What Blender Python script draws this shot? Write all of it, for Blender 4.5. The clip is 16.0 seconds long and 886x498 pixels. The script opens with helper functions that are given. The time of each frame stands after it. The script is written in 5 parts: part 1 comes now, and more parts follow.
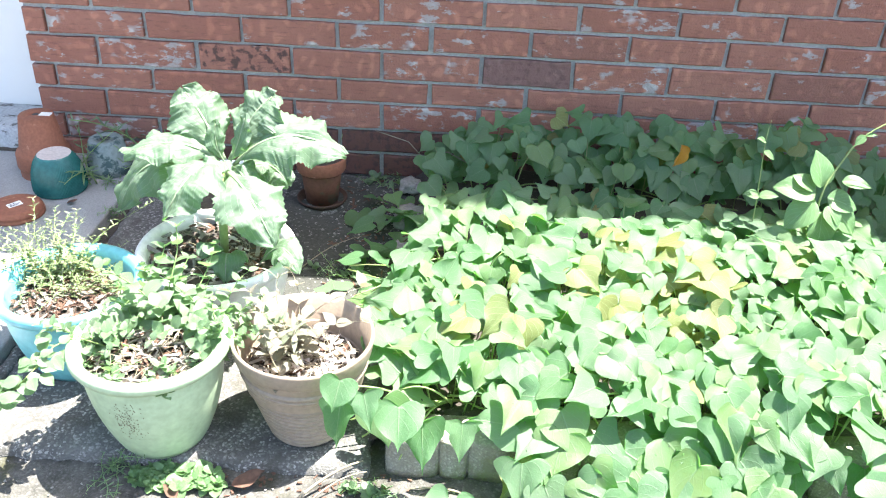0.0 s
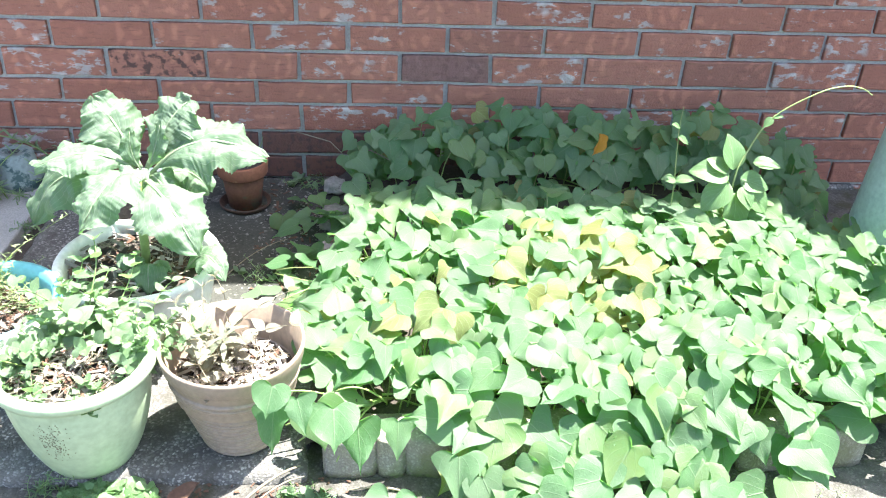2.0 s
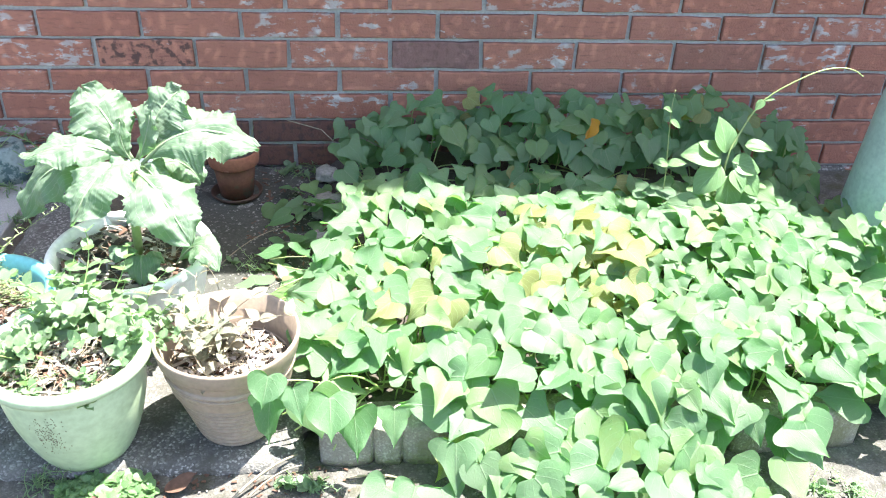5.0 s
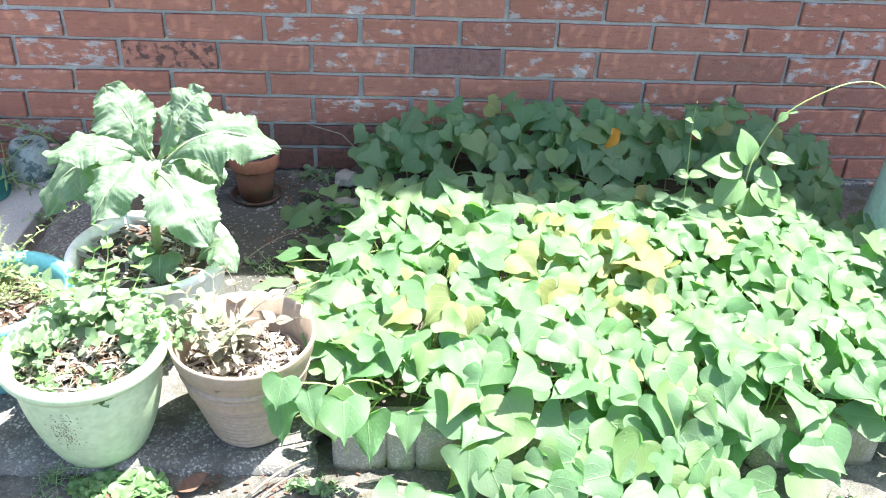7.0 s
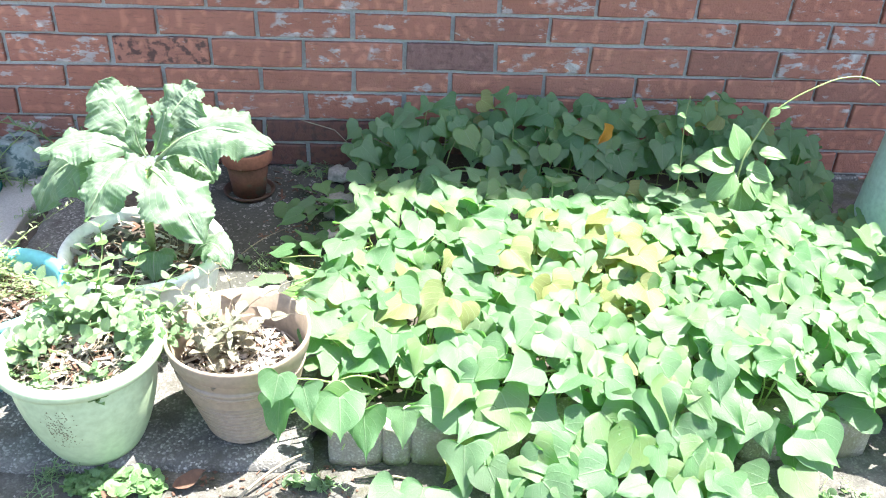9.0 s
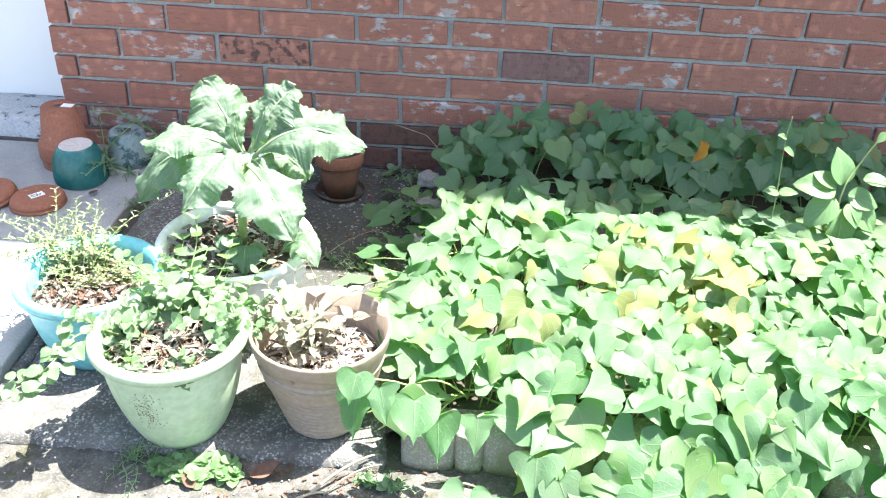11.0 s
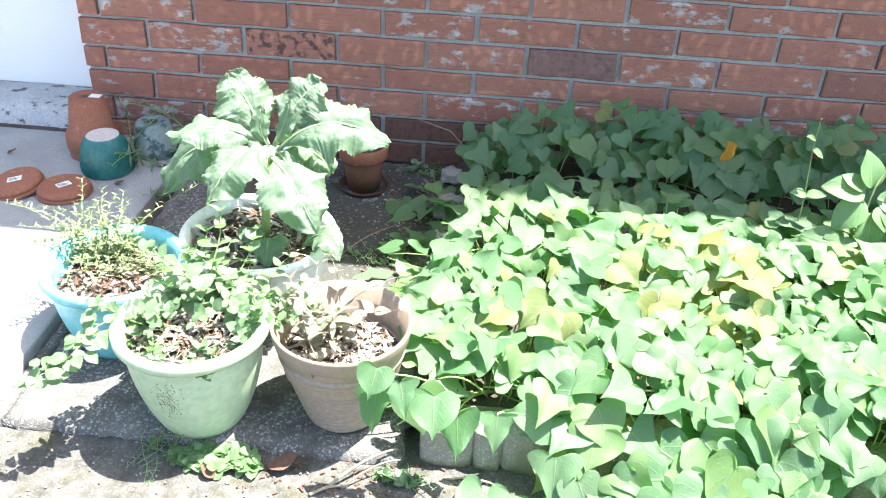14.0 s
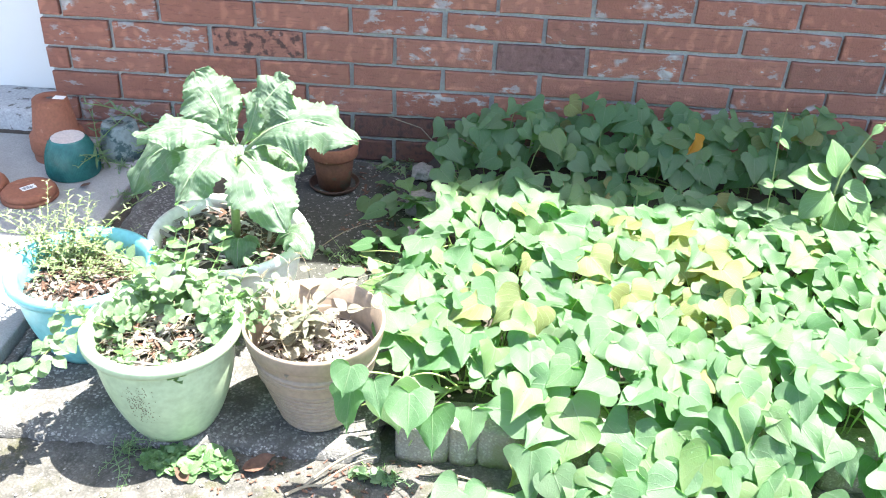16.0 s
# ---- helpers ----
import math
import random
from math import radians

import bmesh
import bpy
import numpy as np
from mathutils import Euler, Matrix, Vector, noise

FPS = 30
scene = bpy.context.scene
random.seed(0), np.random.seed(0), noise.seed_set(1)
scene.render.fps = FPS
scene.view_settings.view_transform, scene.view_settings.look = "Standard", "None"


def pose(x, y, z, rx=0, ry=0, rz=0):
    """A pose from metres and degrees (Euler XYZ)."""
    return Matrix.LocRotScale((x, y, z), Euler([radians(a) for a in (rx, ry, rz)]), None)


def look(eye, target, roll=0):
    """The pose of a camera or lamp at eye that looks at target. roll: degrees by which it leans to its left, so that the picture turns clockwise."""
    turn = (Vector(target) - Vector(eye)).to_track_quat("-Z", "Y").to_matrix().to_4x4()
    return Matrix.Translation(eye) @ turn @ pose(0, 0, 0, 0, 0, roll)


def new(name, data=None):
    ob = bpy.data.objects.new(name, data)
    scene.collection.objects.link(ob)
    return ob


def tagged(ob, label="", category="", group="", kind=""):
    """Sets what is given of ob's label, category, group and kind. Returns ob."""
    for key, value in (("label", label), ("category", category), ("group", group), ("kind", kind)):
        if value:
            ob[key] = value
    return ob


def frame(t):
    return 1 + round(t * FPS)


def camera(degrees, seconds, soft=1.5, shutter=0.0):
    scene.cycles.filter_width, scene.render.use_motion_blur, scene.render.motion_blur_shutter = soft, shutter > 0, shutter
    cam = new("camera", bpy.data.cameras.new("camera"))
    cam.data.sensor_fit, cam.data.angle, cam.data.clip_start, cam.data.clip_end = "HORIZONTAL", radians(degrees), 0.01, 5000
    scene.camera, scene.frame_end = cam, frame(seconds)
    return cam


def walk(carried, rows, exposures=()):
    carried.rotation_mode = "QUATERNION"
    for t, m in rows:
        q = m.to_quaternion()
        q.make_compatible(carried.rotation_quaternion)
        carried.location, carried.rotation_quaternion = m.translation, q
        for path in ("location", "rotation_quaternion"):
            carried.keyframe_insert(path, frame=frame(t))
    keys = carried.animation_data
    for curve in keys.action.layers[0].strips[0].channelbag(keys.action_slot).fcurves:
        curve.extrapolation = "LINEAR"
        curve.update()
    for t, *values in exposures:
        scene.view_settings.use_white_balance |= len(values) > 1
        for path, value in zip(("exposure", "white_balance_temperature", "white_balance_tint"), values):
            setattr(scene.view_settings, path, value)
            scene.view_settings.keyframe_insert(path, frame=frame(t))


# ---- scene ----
cam = camera(54.4, 16.0, soft=1.1)
PATH = [
    (0, (-0.0357, -2.6246, 1.3491), (-0.074, -0.9186, 0.306), 2.63),
    (0.5, (-0.0357, -2.6258, 1.3533), (-0.09, -0.9208, 0.3093), 2.41),
    (1, (-0.0343, -2.6259, 1.3512), (-0.0895, -0.9195, 0.3095), 2.3),
    (1.5, (-0.028, -2.6249, 1.3561), (0.0057, -0.9211, 0.3092), 2.26),
    (2, (-0.0301, -2.6258, 1.3533), (0.0947, -0.925, 0.3083), 2.52),
    (2.5, (-0.0308, -2.6236, 1.3539), (0.132, -0.929, 0.3042), 2.59),
    (3, (-0.0294, -2.6251, 1.3526), (0.1544, -0.9314, 0.305), 2.42),
    (3.5, (-0.0315, -2.6237, 1.3525), (0.1454, -0.9313, 0.3015), 2.41),
    (4, (-0.0308, -2.6251, 1.3533), (0.1389, -0.9364, 0.2952), 2.3),
    (4.2, (-0.0287, -2.625, 1.3533), (0.1352, -0.9449, 0.2809), 2.19),
    (6.5, (-0.0449, -2.62, 1.3594), (0.065, -0.9287, 0.2976), 2.6),
    (7, (-0.0323, -2.6231, 1.3504), (0.0696, -0.9288, 0.2926), 2.58),
    (7.5, (-0.0357, -2.6246, 1.3484), (0.0761, -0.937, 0.281), 2.7),
    (8, (-0.0371, -2.6255, 1.3449), (0.0847, -0.9371, 0.2797), 2.72),
    (8.2, (-0.0413, -2.6253, 1.3484), (0.1005, -0.9394, 0.282), 2.85),
    (10.3, (-0.038, -2.623, 1.355), (-0.029, -0.932, 0.286), 2.6),
    (10.5, (-0.036, -2.622, 1.352), (-0.054, -0.928, 0.288), 2.6),
    (11, (-0.037, -2.626, 1.356), (-0.113, -0.932, 0.296), 2.5),
    (11.5, (-0.042, -2.636, 1.359), (-0.159, -0.94, 0.305), 2.5),
    (12, (-0.037, -2.637, 1.357), (-0.176, -0.939, 0.309), 2.5),
    (12.5, (-0.038, -2.632, 1.355), (-0.169, -0.939, 0.298), 2.5),
    (13, (-0.037, -2.626, 1.356), (-0.167, -0.937, 0.294), 2.6),
    (13.5, (-0.039, -2.622, 1.356), (-0.173, -0.937, 0.288), 2.5),
    (14, (-0.039, -2.622, 1.353), (-0.164, -0.937, 0.284), 2.7),
    (14.5, (-0.039, -2.622, 1.352), (-0.159, -0.937, 0.282), 2.7),
    (15, (-0.039, -2.622, 1.355), (-0.152, -0.937, 0.283), 2.7),
    (15.5, (-0.039, -2.621, 1.354), (-0.126, -0.936, 0.28), 2.9),
    (16, (-0.036, -2.621, 1.348), (-0.099, -0.933, 0.277), 2.7),
]
walk(cam, [(t, look(eye, target, roll)) for t, eye, target, roll in PATH])
# ---- light ----
SUN_EL, SUN_AZ = radians(69), math.atan2(0.36, 0.13)      # azimuth from +y towards +x
world = bpy.data.worlds.new("world")
scene.world = world
world.use_nodes = True
wn = world.node_tree
sky = wn.nodes.new("ShaderNodeTexSky")
sky.sky_type, sky.sun_disc = "NISHITA", False
sky.dust_density, sky.ozone_density = 2.6, 0.8
sky.sun_elevation, sky.sun_rotation = SUN_EL, SUN_AZ
wn.links.new(sky.outputs[0], wn.nodes["Background"].inputs[0])
wn.nodes["Background"].inputs[1].default_value = 0.092
sun = new("sun", bpy.data.lights.new("sun", "SUN"))
sun.data.energy, sun.data.angle, sun.data.color = 4.5, radians(0.53), (1.0, 0.965, 0.9)
to_sun = Vector((math.sin(SUN_AZ) * math.cos(SUN_EL), math.cos(SUN_AZ) * math.cos(SUN_EL), math.sin(SUN_EL)))
sun.matrix_world = look(to_sun * 20, (0, 0, 0))
scene.view_settings.exposure = 2.8


# ---- materials ----
def shader(name, rough=0.7, metal=0.0):
    m = bpy.data.materials.new(name)
    m.use_nodes = True
    t = m.node_tree
    b = t.nodes["Principled BSDF"]
    b.inputs["Roughness"].default_value, b.inputs["Metallic"].default_value = rough, metal
    return m, t, b


def coords(t, scale=(1, 1, 1), space="Object"):
    c = t.nodes.new("ShaderNodeTexCoord")
    p = t.nodes.new("ShaderNodeMapping")
    p.inputs["Scale"].default_value = scale
    t.links.new(c.outputs[space], p.inputs[0])
    return p.outputs[0]


def noise_tex(t, vec, scale, detail=4.0, rough=0.55):
    n = t.nodes.new("ShaderNodeTexNoise")
    n.inputs["Scale"].default_value, n.inputs["Detail"].default_value, n.inputs["Roughness"].default_value = scale, detail, rough
    t.links.new(vec, n.inputs["Vector"])
    return n.outputs["Fac"]


def ramp(t, fac, stops):
    r = t.nodes.new("ShaderNodeValToRGB")
    e = r.color_ramp.elements
    while len(e) < len(stops):
        e.new(0.5)
    for k, (at, col) in zip(e, stops):
        k.position, k.color = at, (*col, 1) if len(col) == 3 else col
    t.links.new(fac, r.inputs[0])
    return r.outputs[0]


def mix(t, fac, a, b, blend="MIX"):
    m = t.nodes.new("ShaderNodeMix")
    m.data_type, m.blend_type = "RGBA", blend
    for i, v in ((0, fac), (6, a), (7, b)):
        if isinstance(v, (int, float)):
            m.inputs[i].default_value = v
        elif isinstance(v, tuple):
            m.inputs[i].default_value = (*v, 1)
        else:
            t.links.new(v, m.inputs[i])
    return m.outputs[2]


def grey(v):
    return (v, v, v)


def bump(t, b, height, strength=0.3, dist=0.002):
    n = t.nodes.new("ShaderNodeBump")
    n.inputs["Strength"].default_value, n.inputs["Distance"].default_value = strength, dist
    t.links.new(height, n.inputs["Height"])
    t.links.new(n.outputs[0], b.inputs["Normal"])


def obj_random(t):
    return t.nodes.new("ShaderNodeObjectInfo").outputs["Random"]


def surface(name, c1, c2, scale=8.0, fine=90.0, rough=0.75, bumpy=0.25, spots=None, metal=0.0, space="Object"):
    """Two-scale mottled surface; spots: (colour, scale, threshold)."""
    m, t, b = shader(name, rough, metal)
    v = coords(t, space=space)
    big, small = noise_tex(t, v, scale), noise_tex(t, v, fine, 6.0)
    col = mix(t, big, c1, c2)
    col = mix(t, 0.35 if bumpy > 0.03 else 0.0, col, ramp(t, small, [(0.3, tuple(x * 0.6 for x in c1)), (0.7, tuple(min(1, x * 1.25) for x in c2))]))
    if spots:
        sc, ss, th = spots
        col = mix(t, ramp(t, noise_tex(t, v, ss, 6.0, 0.65), [(th, grey(0)), (th + 0.06, grey(1))]), col, sc)
    t.links.new(col, b.inputs["Base Color"])
    bump(t, b, small, bumpy)
    return m


def brick_material(name, smear_at, tone=None, stain=0.0):
    m, t, b = shader(name, 0.85)
    v = coords(t)
    r = obj_random(t)
    v2 = t.nodes.new("ShaderNodeVectorMath")
    v2.operation = "ADD"
    sh = t.nodes.new("ShaderNodeCombineXYZ")
    mul = t.nodes.new("ShaderNodeMath")
    mul.operation = "MULTIPLY"
    mul.inputs[1].default_value = 37.0
    t.links.new(r, mul.inputs[0])
    t.links.new(mul.outputs[0], sh.inputs[0])
    t.links.new(mul.outputs[0], sh.inputs[2])
    t.links.new(v, v2.inputs[0])
    t.links.new(sh.outputs[0], v2.inputs[1])
    v = v2.outputs[0]
    col = ramp(t, r, [(0.0, (0.36, 0.140, 0.090)), (0.35, (0.45, 0.205, 0.140)), (0.7, (0.395, 0.165, 0.108)), (0.93, (0.325, 0.136, 0.090)), (1.0, (0.28, 0.156, 0.122))])
    big = noise_tex(t, v, 16.0)
    col = mix(t, ramp(t, big, [(0.3, grey(0)), (0.75, grey(0.42))]), col, (0.22, 0.072, 0.048))
    fine = noise_tex(t, v, 140.0, 5.0)
    col = mix(t, ramp(t, fine, [(0.35, grey(0.0)), (0.75, grey(0.45))]), col, (0.42, 0.17, 0.12))
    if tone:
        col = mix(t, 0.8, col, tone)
    # dragged, wire-cut face: dark streaks along the brick
    cut = t.nodes.new("ShaderNodeMapping")
    cut.inputs["Scale"].default_value = (22.0, 22.0, 110.0)
    cut.inputs["Rotation"].default_value = (0, -0.06, 0)
    t.links.new(v, cut.inputs[0])
    drag = noise_tex(t, cut.outputs[0], 1.0, 8.0, 0.7)
    col = mix(t, ramp(t, drag, [(0.34, grey(0.55)), (0.47, grey(0.0))]), col, (0.12, 0.050, 0.037))
    # mortar left on the face in crisp flakes and dragged smears
    st = t.nodes.new("ShaderNodeMapping")
    st.inputs["Scale"].default_value = (15.0, 15.0, 34.0)
    st.inputs["Rotation"].default_value = (0, 0.22, 0)
    t.links.new(v, st.inputs[0])
    smear = noise_tex(t, st.outputs[0], 1.0, 8.0, 0.66)
    patch = ramp(t, noise_tex(t, v, 8.5, 2.0), [(0.49, grey(0)), (0.54, grey(1))])
    mask = ramp(t, smear, [(smear_at, grey(0)), (smear_at + 0.02, grey(0.72)), (smear_at + 0.12, grey(0.92))])
    mask = mix(t, 1.0, mask, patch, "MULTIPLY")
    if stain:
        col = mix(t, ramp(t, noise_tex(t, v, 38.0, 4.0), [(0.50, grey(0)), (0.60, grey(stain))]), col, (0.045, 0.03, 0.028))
    col = mix(t, mask, col, (0.47, 0.48, 0.47))
    t.links.new(col, b.inputs["Base Color"])
    crease = t.nodes.new("ShaderNodeTexNoise")
    crease.noise_type = "RIDGED_MULTIFRACTAL"
    crease.inputs["Scale"].default_value, crease.inputs["Detail"].default_value = 26.0, 5.0
    t.links.new(v, crease.inputs["Vector"])
    # crease shading painted into the colour, as bump alone shows too weakly
    col = mix(t, ramp(t, crease.outputs["Fac"], [(0.06, grey(0.35)), (0.22, grey(0.0))]), col, (0.10, 0.045, 0.038))
    t.links.new(col, b.inputs["Base Color"])
    relief = mix(t, 0.4, mix(t, 0.45, fine, crease.outputs["Fac"]), mix(t, 0.5, smear, drag))
    bump(t, b, relief, 1.0, 0.010)
    return m


def leaf_material(name, cols, vein=(0.30, 0.42, 0.16), through_col=(0.30, 0.50, 0.06), rough=0.42, trans=0.3, holes=False, fine_veins=36.0, blister=0.003, grain=1.0, gloss=0.45, vein_gain=0.6):
    """Leaf whose colour varies from leaf to leaf; UV: u along the blade, v across."""
    m, t, b = shader(name, rough)
    r = t.nodes.new("ShaderNodeNewGeometry").outputs["Random Per Island"]
    both = t.nodes.new("ShaderNodeMath")
    both.operation = "ADD"
    t.links.new(r, both.inputs[0])
    t.links.new(obj_random(t), both.inputs[1])
    fr = t.nodes.new("ShaderNodeMath")
    fr.operation = "FRACT"
    t.links.new(both.outputs[0], fr.inputs[0])
    r = fr.outputs[0]
    n = len(cols)
    col = ramp(t, r, [(i / max(1, n - 1), c) for i, c in enumerate(cols)])
    v = coords(t)
    blot = noise_tex(t, v, 45.0 * grain, 4.0)
    col = mix(t, ramp(t, blot, [(0.42, grey(0)), (0.75, grey(0.42))]), col, tuple(min(1, x * 1.5 + 0.03) for x in cols[0]))
    speck = noise_tex(t, v, 210.0 * grain, 2.0)
    col = mix(t, ramp(t, speck, [(0.69, grey(0)), (0.72, grey(0.7))]), col, tuple(min(1, x * 1.3 + 0.14) for x in cols[0]))
    uv = t.nodes.new("ShaderNodeUVMap")
    sep = t.nodes.new("ShaderNodeSeparateXYZ")
    t.links.new(uv.outputs[0], sep.inputs[0])
    ab = t.nodes.new("ShaderNodeMath")
    ab.operation = "ABSOLUTE"
    t.links.new(sep.outputs[1], ab.inputs[0])
    # side veins: stripes in (u - |v|)
    d = t.nodes.new("ShaderNodeMath")
    d.operation = "MULTIPLY_ADD"
    d.inputs[1].default_value = -0.55
    t.links.new(ab.outputs[0], d.inputs[0])
    t.links.new(sep.outputs[0], d.inputs[2])
    s = t.nodes.new("ShaderNodeMath")
    s.operation = "MULTIPLY"
    s.inputs[1].default_value = fine_veins
    t.links.new(d.outputs[0], s.inputs[0])
    si = t.nodes.new("ShaderNodeMath")
    si.operation = "SINE"
    t.links.new(s.outputs[0], si.inputs[0])
    side = ramp(t, si.outputs[0], [(0.94, grey(0)), (1.0, grey(vein_gain))])
    mid = ramp(t, ab.outputs[0], [(0.0, grey(0.8)), (0.045, grey(0))])
    veins = mix(t, 1.0, side, mid, "ADD")
    col = mix(t, veins, col, vein)
    t.links.new(col, b.inputs["Base Color"])
    bump(t, b, mix(t, 0.5, veins, blot), 0.6, blister)
    tl = t.nodes.new("ShaderNodeBsdfTranslucent")
    tc = mix(t, 0.6, col, through_col)
    t.links.new(tc, tl.inputs[0])
    ms = t.nodes.new("ShaderNodeMixShader")
    ms.inputs[0].default_value = trans
    b.inputs["Specular IOR Level"].default_value = gloss
    t.links.new(b.outputs[0], ms.inputs[1])
    t.links.new(tl.outputs[0], ms.inputs[2])
    out = ms.outputs[0]
    if holes:                                   # insect holes in a few leaves
        bite = ramp(t, noise_tex(t, v, 9.0, 3.0, 0.6), [(0.70, grey(0)), (0.71, grey(1))])
        few = ramp(t, r, [(0.80, grey(0)), (0.81, grey(1))])
        gap = mix(t, 1.0, bite, few, "MULTIPLY")
        clear = t.nodes.new("ShaderNodeBsdfTransparent")
        cut = t.nodes.new("ShaderNodeMixShader")
        t.links.new(gap, cut.inputs[0])
        t.links.new(out, cut.inputs[1])
        t.links.new(clear.outputs[0], cut.inputs[2])
        out = cut.outputs[0]
    t.links.new(out, t.nodes["Material Output"].inputs[0])
    return m


def concrete(name, c1, c2, agg=0.0, scale=6.0, moss=None, crack=0.0):
    m, t, b = shader(name, 0.9)
    v = coords(t)
    big, fine = noise_tex(t, v, scale, 6.0), noise_tex(t, v, 220.0, 6.0)
    col = mix(t, ramp(t, big, [(0.3, grey(0)), (0.7, grey(1))]), c1, c2)
    h = fine
    if agg:
        vo = t.nodes.new("ShaderNodeTexVoronoi")
        vo.inputs["Scale"].default_value = 150.0
        wob = t.nodes.new("ShaderNodeMix")
        wob.data_type = "VECTOR"
        wob.inputs[0].default_value = 0.02
        nz = t.nodes.new("ShaderNodeTexNoise")
        nz.inputs["Scale"].default_value = 40.0
        t.links.new(v, nz.inputs["Vector"])
        t.links.new(v, wob.inputs[4])
        t.links.new(nz.outputs["Color"], wob.inputs[5])
        t.links.new(wob.outputs[1], vo.inputs["Vector"])
        worn = ramp(t, noise_tex(t, v, 11.0, 6.0, 0.65), [(0.40, grey(0.55)), (0.58, grey(1))])
        peb = ramp(t, vo.outputs["Color"], [(0.15, (0.075, 0.074, 0.070)), (0.50, (0.18, 0.175, 0.165)), (0.85, (0.48, 0.47, 0.45))])
        gap = ramp(t, vo.outputs["Distance"], [(0.38, grey(0)), (0.62, grey(1))])
        col = mix(t, mix(t, 1.0, worn, grey(agg), "MULTIPLY"), col, mix(t, gap, peb, (0.07, 0.068, 0.064)))
        h = mix(t, 0.6, fine, ramp(t, vo.outputs["Distance"], [(0.0, grey(1)), (0.6, grey(0))]))
    col = mix(t, ramp(t, fine, [(0.35, grey(0.35)), (0.6, grey(0))]), col, tuple(x * 0.5 for x in c1))
    if moss:
        col = mix(t, ramp(t, noise_tex(t, v, 7.0, 8.0, 0.7), [(0.52, grey(0)), (0.62, grey(0.85))]), col, moss)
    t.links.new(col, b.inputs["Base Color"])
    bump(t, b, h, 0.6, 0.004)
    return m


M_BRICK = brick_material("brick", 0.56)
M_BRICK_CLEAN = brick_material("clean_brick", 0.62)
M_BRICK_SMEARED = brick_material("smeared_brick", 0.515)
M_BRICK_GREY = brick_material("greyish_brick", 0.64, (0.19, 0.12, 0.115), 0.4)
M_BRICK_STAINED = brick_material("stained_brick", 0.62, None, 0.9)
# low-course brick: dirt blotches, plus shade of the wall's foot painted into the tone
M_BRICK_DIRTY_SHADED = brick_material("dirty_shaded_brick", 0.66, (0.078, 0.037, 0.028), 0.8)
M_MORTAR = surface("mortar", (0.30, 0.305, 0.30), (0.44, 0.45, 0.445), 5, 160, 0.95, 0.6)
M_DOOR = surface("door_paint", (0.76, 0.75, 0.73), (0.79, 0.78, 0.76), 2, 60, 0.5, 0.02)
M_SILL = surface("sill_concrete", (0.26, 0.27, 0.28), (0.50, 0.51, 0.51), 14, 120, 0.9, 0.8, spots=((0.10, 0.095, 0.085), 17, 0.57))
M_SLAB = concrete("slab_paint", (0.27, 0.274, 0.272), (0.365, 0.367, 0.358), 0.0, 7)
M_AGG = concrete("exposed_aggregate", (0.095, 0.092, 0.085), (0.20, 0.195, 0.182), 0.75, moss=(0.065, 0.061, 0.052))
M_FRONT = concrete("old_concrete", (0.032, 0.031, 0.026), (0.128, 0.121, 0.108), 0.18, 22, moss=(0.042, 0.042, 0.018))
M_BLOCK = concrete("edging_concrete", (0.25, 0.225, 0.185), (0.38, 0.35, 0.30), 0.35, 12, moss=(0.17, 0.165, 0.10))
M_SOIL = surface("soil", (0.038, 0.032, 0.027), (0.075, 0.062, 0.052), 25, 120, 0.95, 0.9, spots=((0.15, 0.128, 0.105), 90, 0.62))
M_GREEN = surface("green_plastic", (0.36, 0.47, 0.30), (0.40, 0.51, 0.34), 5, 60, 0.45, 0.06)
M_TEAL = surface("teal_plastic", (0.13, 0.42, 0.46), (0.17, 0.47, 0.51), 4, 60, 0.38, 0.05)
M_WHITE = surface("white_plastic", (0.72, 0.71, 0.68), (0.80, 0.79, 0.76), 5, 60, 0.5, 0.08, spots=((0.48, 0.46, 0.41), 14, 0.68))
M_BEIGE = surface("beige_plastic", (0.25, 0.195, 0.148), (0.30, 0.238, 0.182), 6, 80, 0.5, 0.08)
M_TERRA = surface("terracotta", (0.225, 0.083, 0.046), (0.28, 0.110, 0.063), 7, 110, 0.85, 0.2, spots=((0.40, 0.20, 0.13), 18, 0.64))
M_TERRA_OLD = surface("weathered_terracotta", (0.105, 0.044, 0.025), (0.175, 0.070, 0.038), 9, 110, 0.85, 0.3, spots=((0.10, 0.08, 0.045), 16, 0.56))
M_TERRA_DARK = surface("damp_terracotta", (0.045, 0.026, 0.018), (0.085, 0.045, 0.030), 12, 110, 0.8, 0.3)
M_GLAZE = surface("teal_glaze", (0.012, 0.105, 0.098), (0.03, 0.165, 0.15), 8, 70, 0.25, 0.05)
M_CLAY = surface("unglazed_clay", (0.50, 0.44, 0.40), (0.60, 0.54, 0.50), 12, 120, 0.9, 0.2)
M_PATINA = surface("blue_grey_patina", (0.14, 0.185, 0.18), (0.25, 0.30, 0.29), 16, 90, 0.8, 0.3, spots=((0.045, 0.085, 0.085), 20, 0.53))
M_LABEL = surface("paper_label", (0.72, 0.72, 0.70), (0.80, 0.80, 0.78), 10, 100, 0.7, 0.02)
M_INK_AND_HOLE = surface("ink_and_hole_dark", (0.05, 0.05, 0.05), (0.08, 0.08, 0.08), 10, 100, 0.7, 0.02)
M_BIN = surface("sage_plastic", (0.29, 0.39, 0.345), (0.36, 0.455, 0.405), 5, 70, 0.45, 0.08, spots=((0.30, 0.38, 0.34), 9, 0.68))
M_WOOD = surface("mulch_chip", (0.060, 0.032, 0.022), (0.145, 0.078, 0.052), 30, 90, 0.9, 0.5)
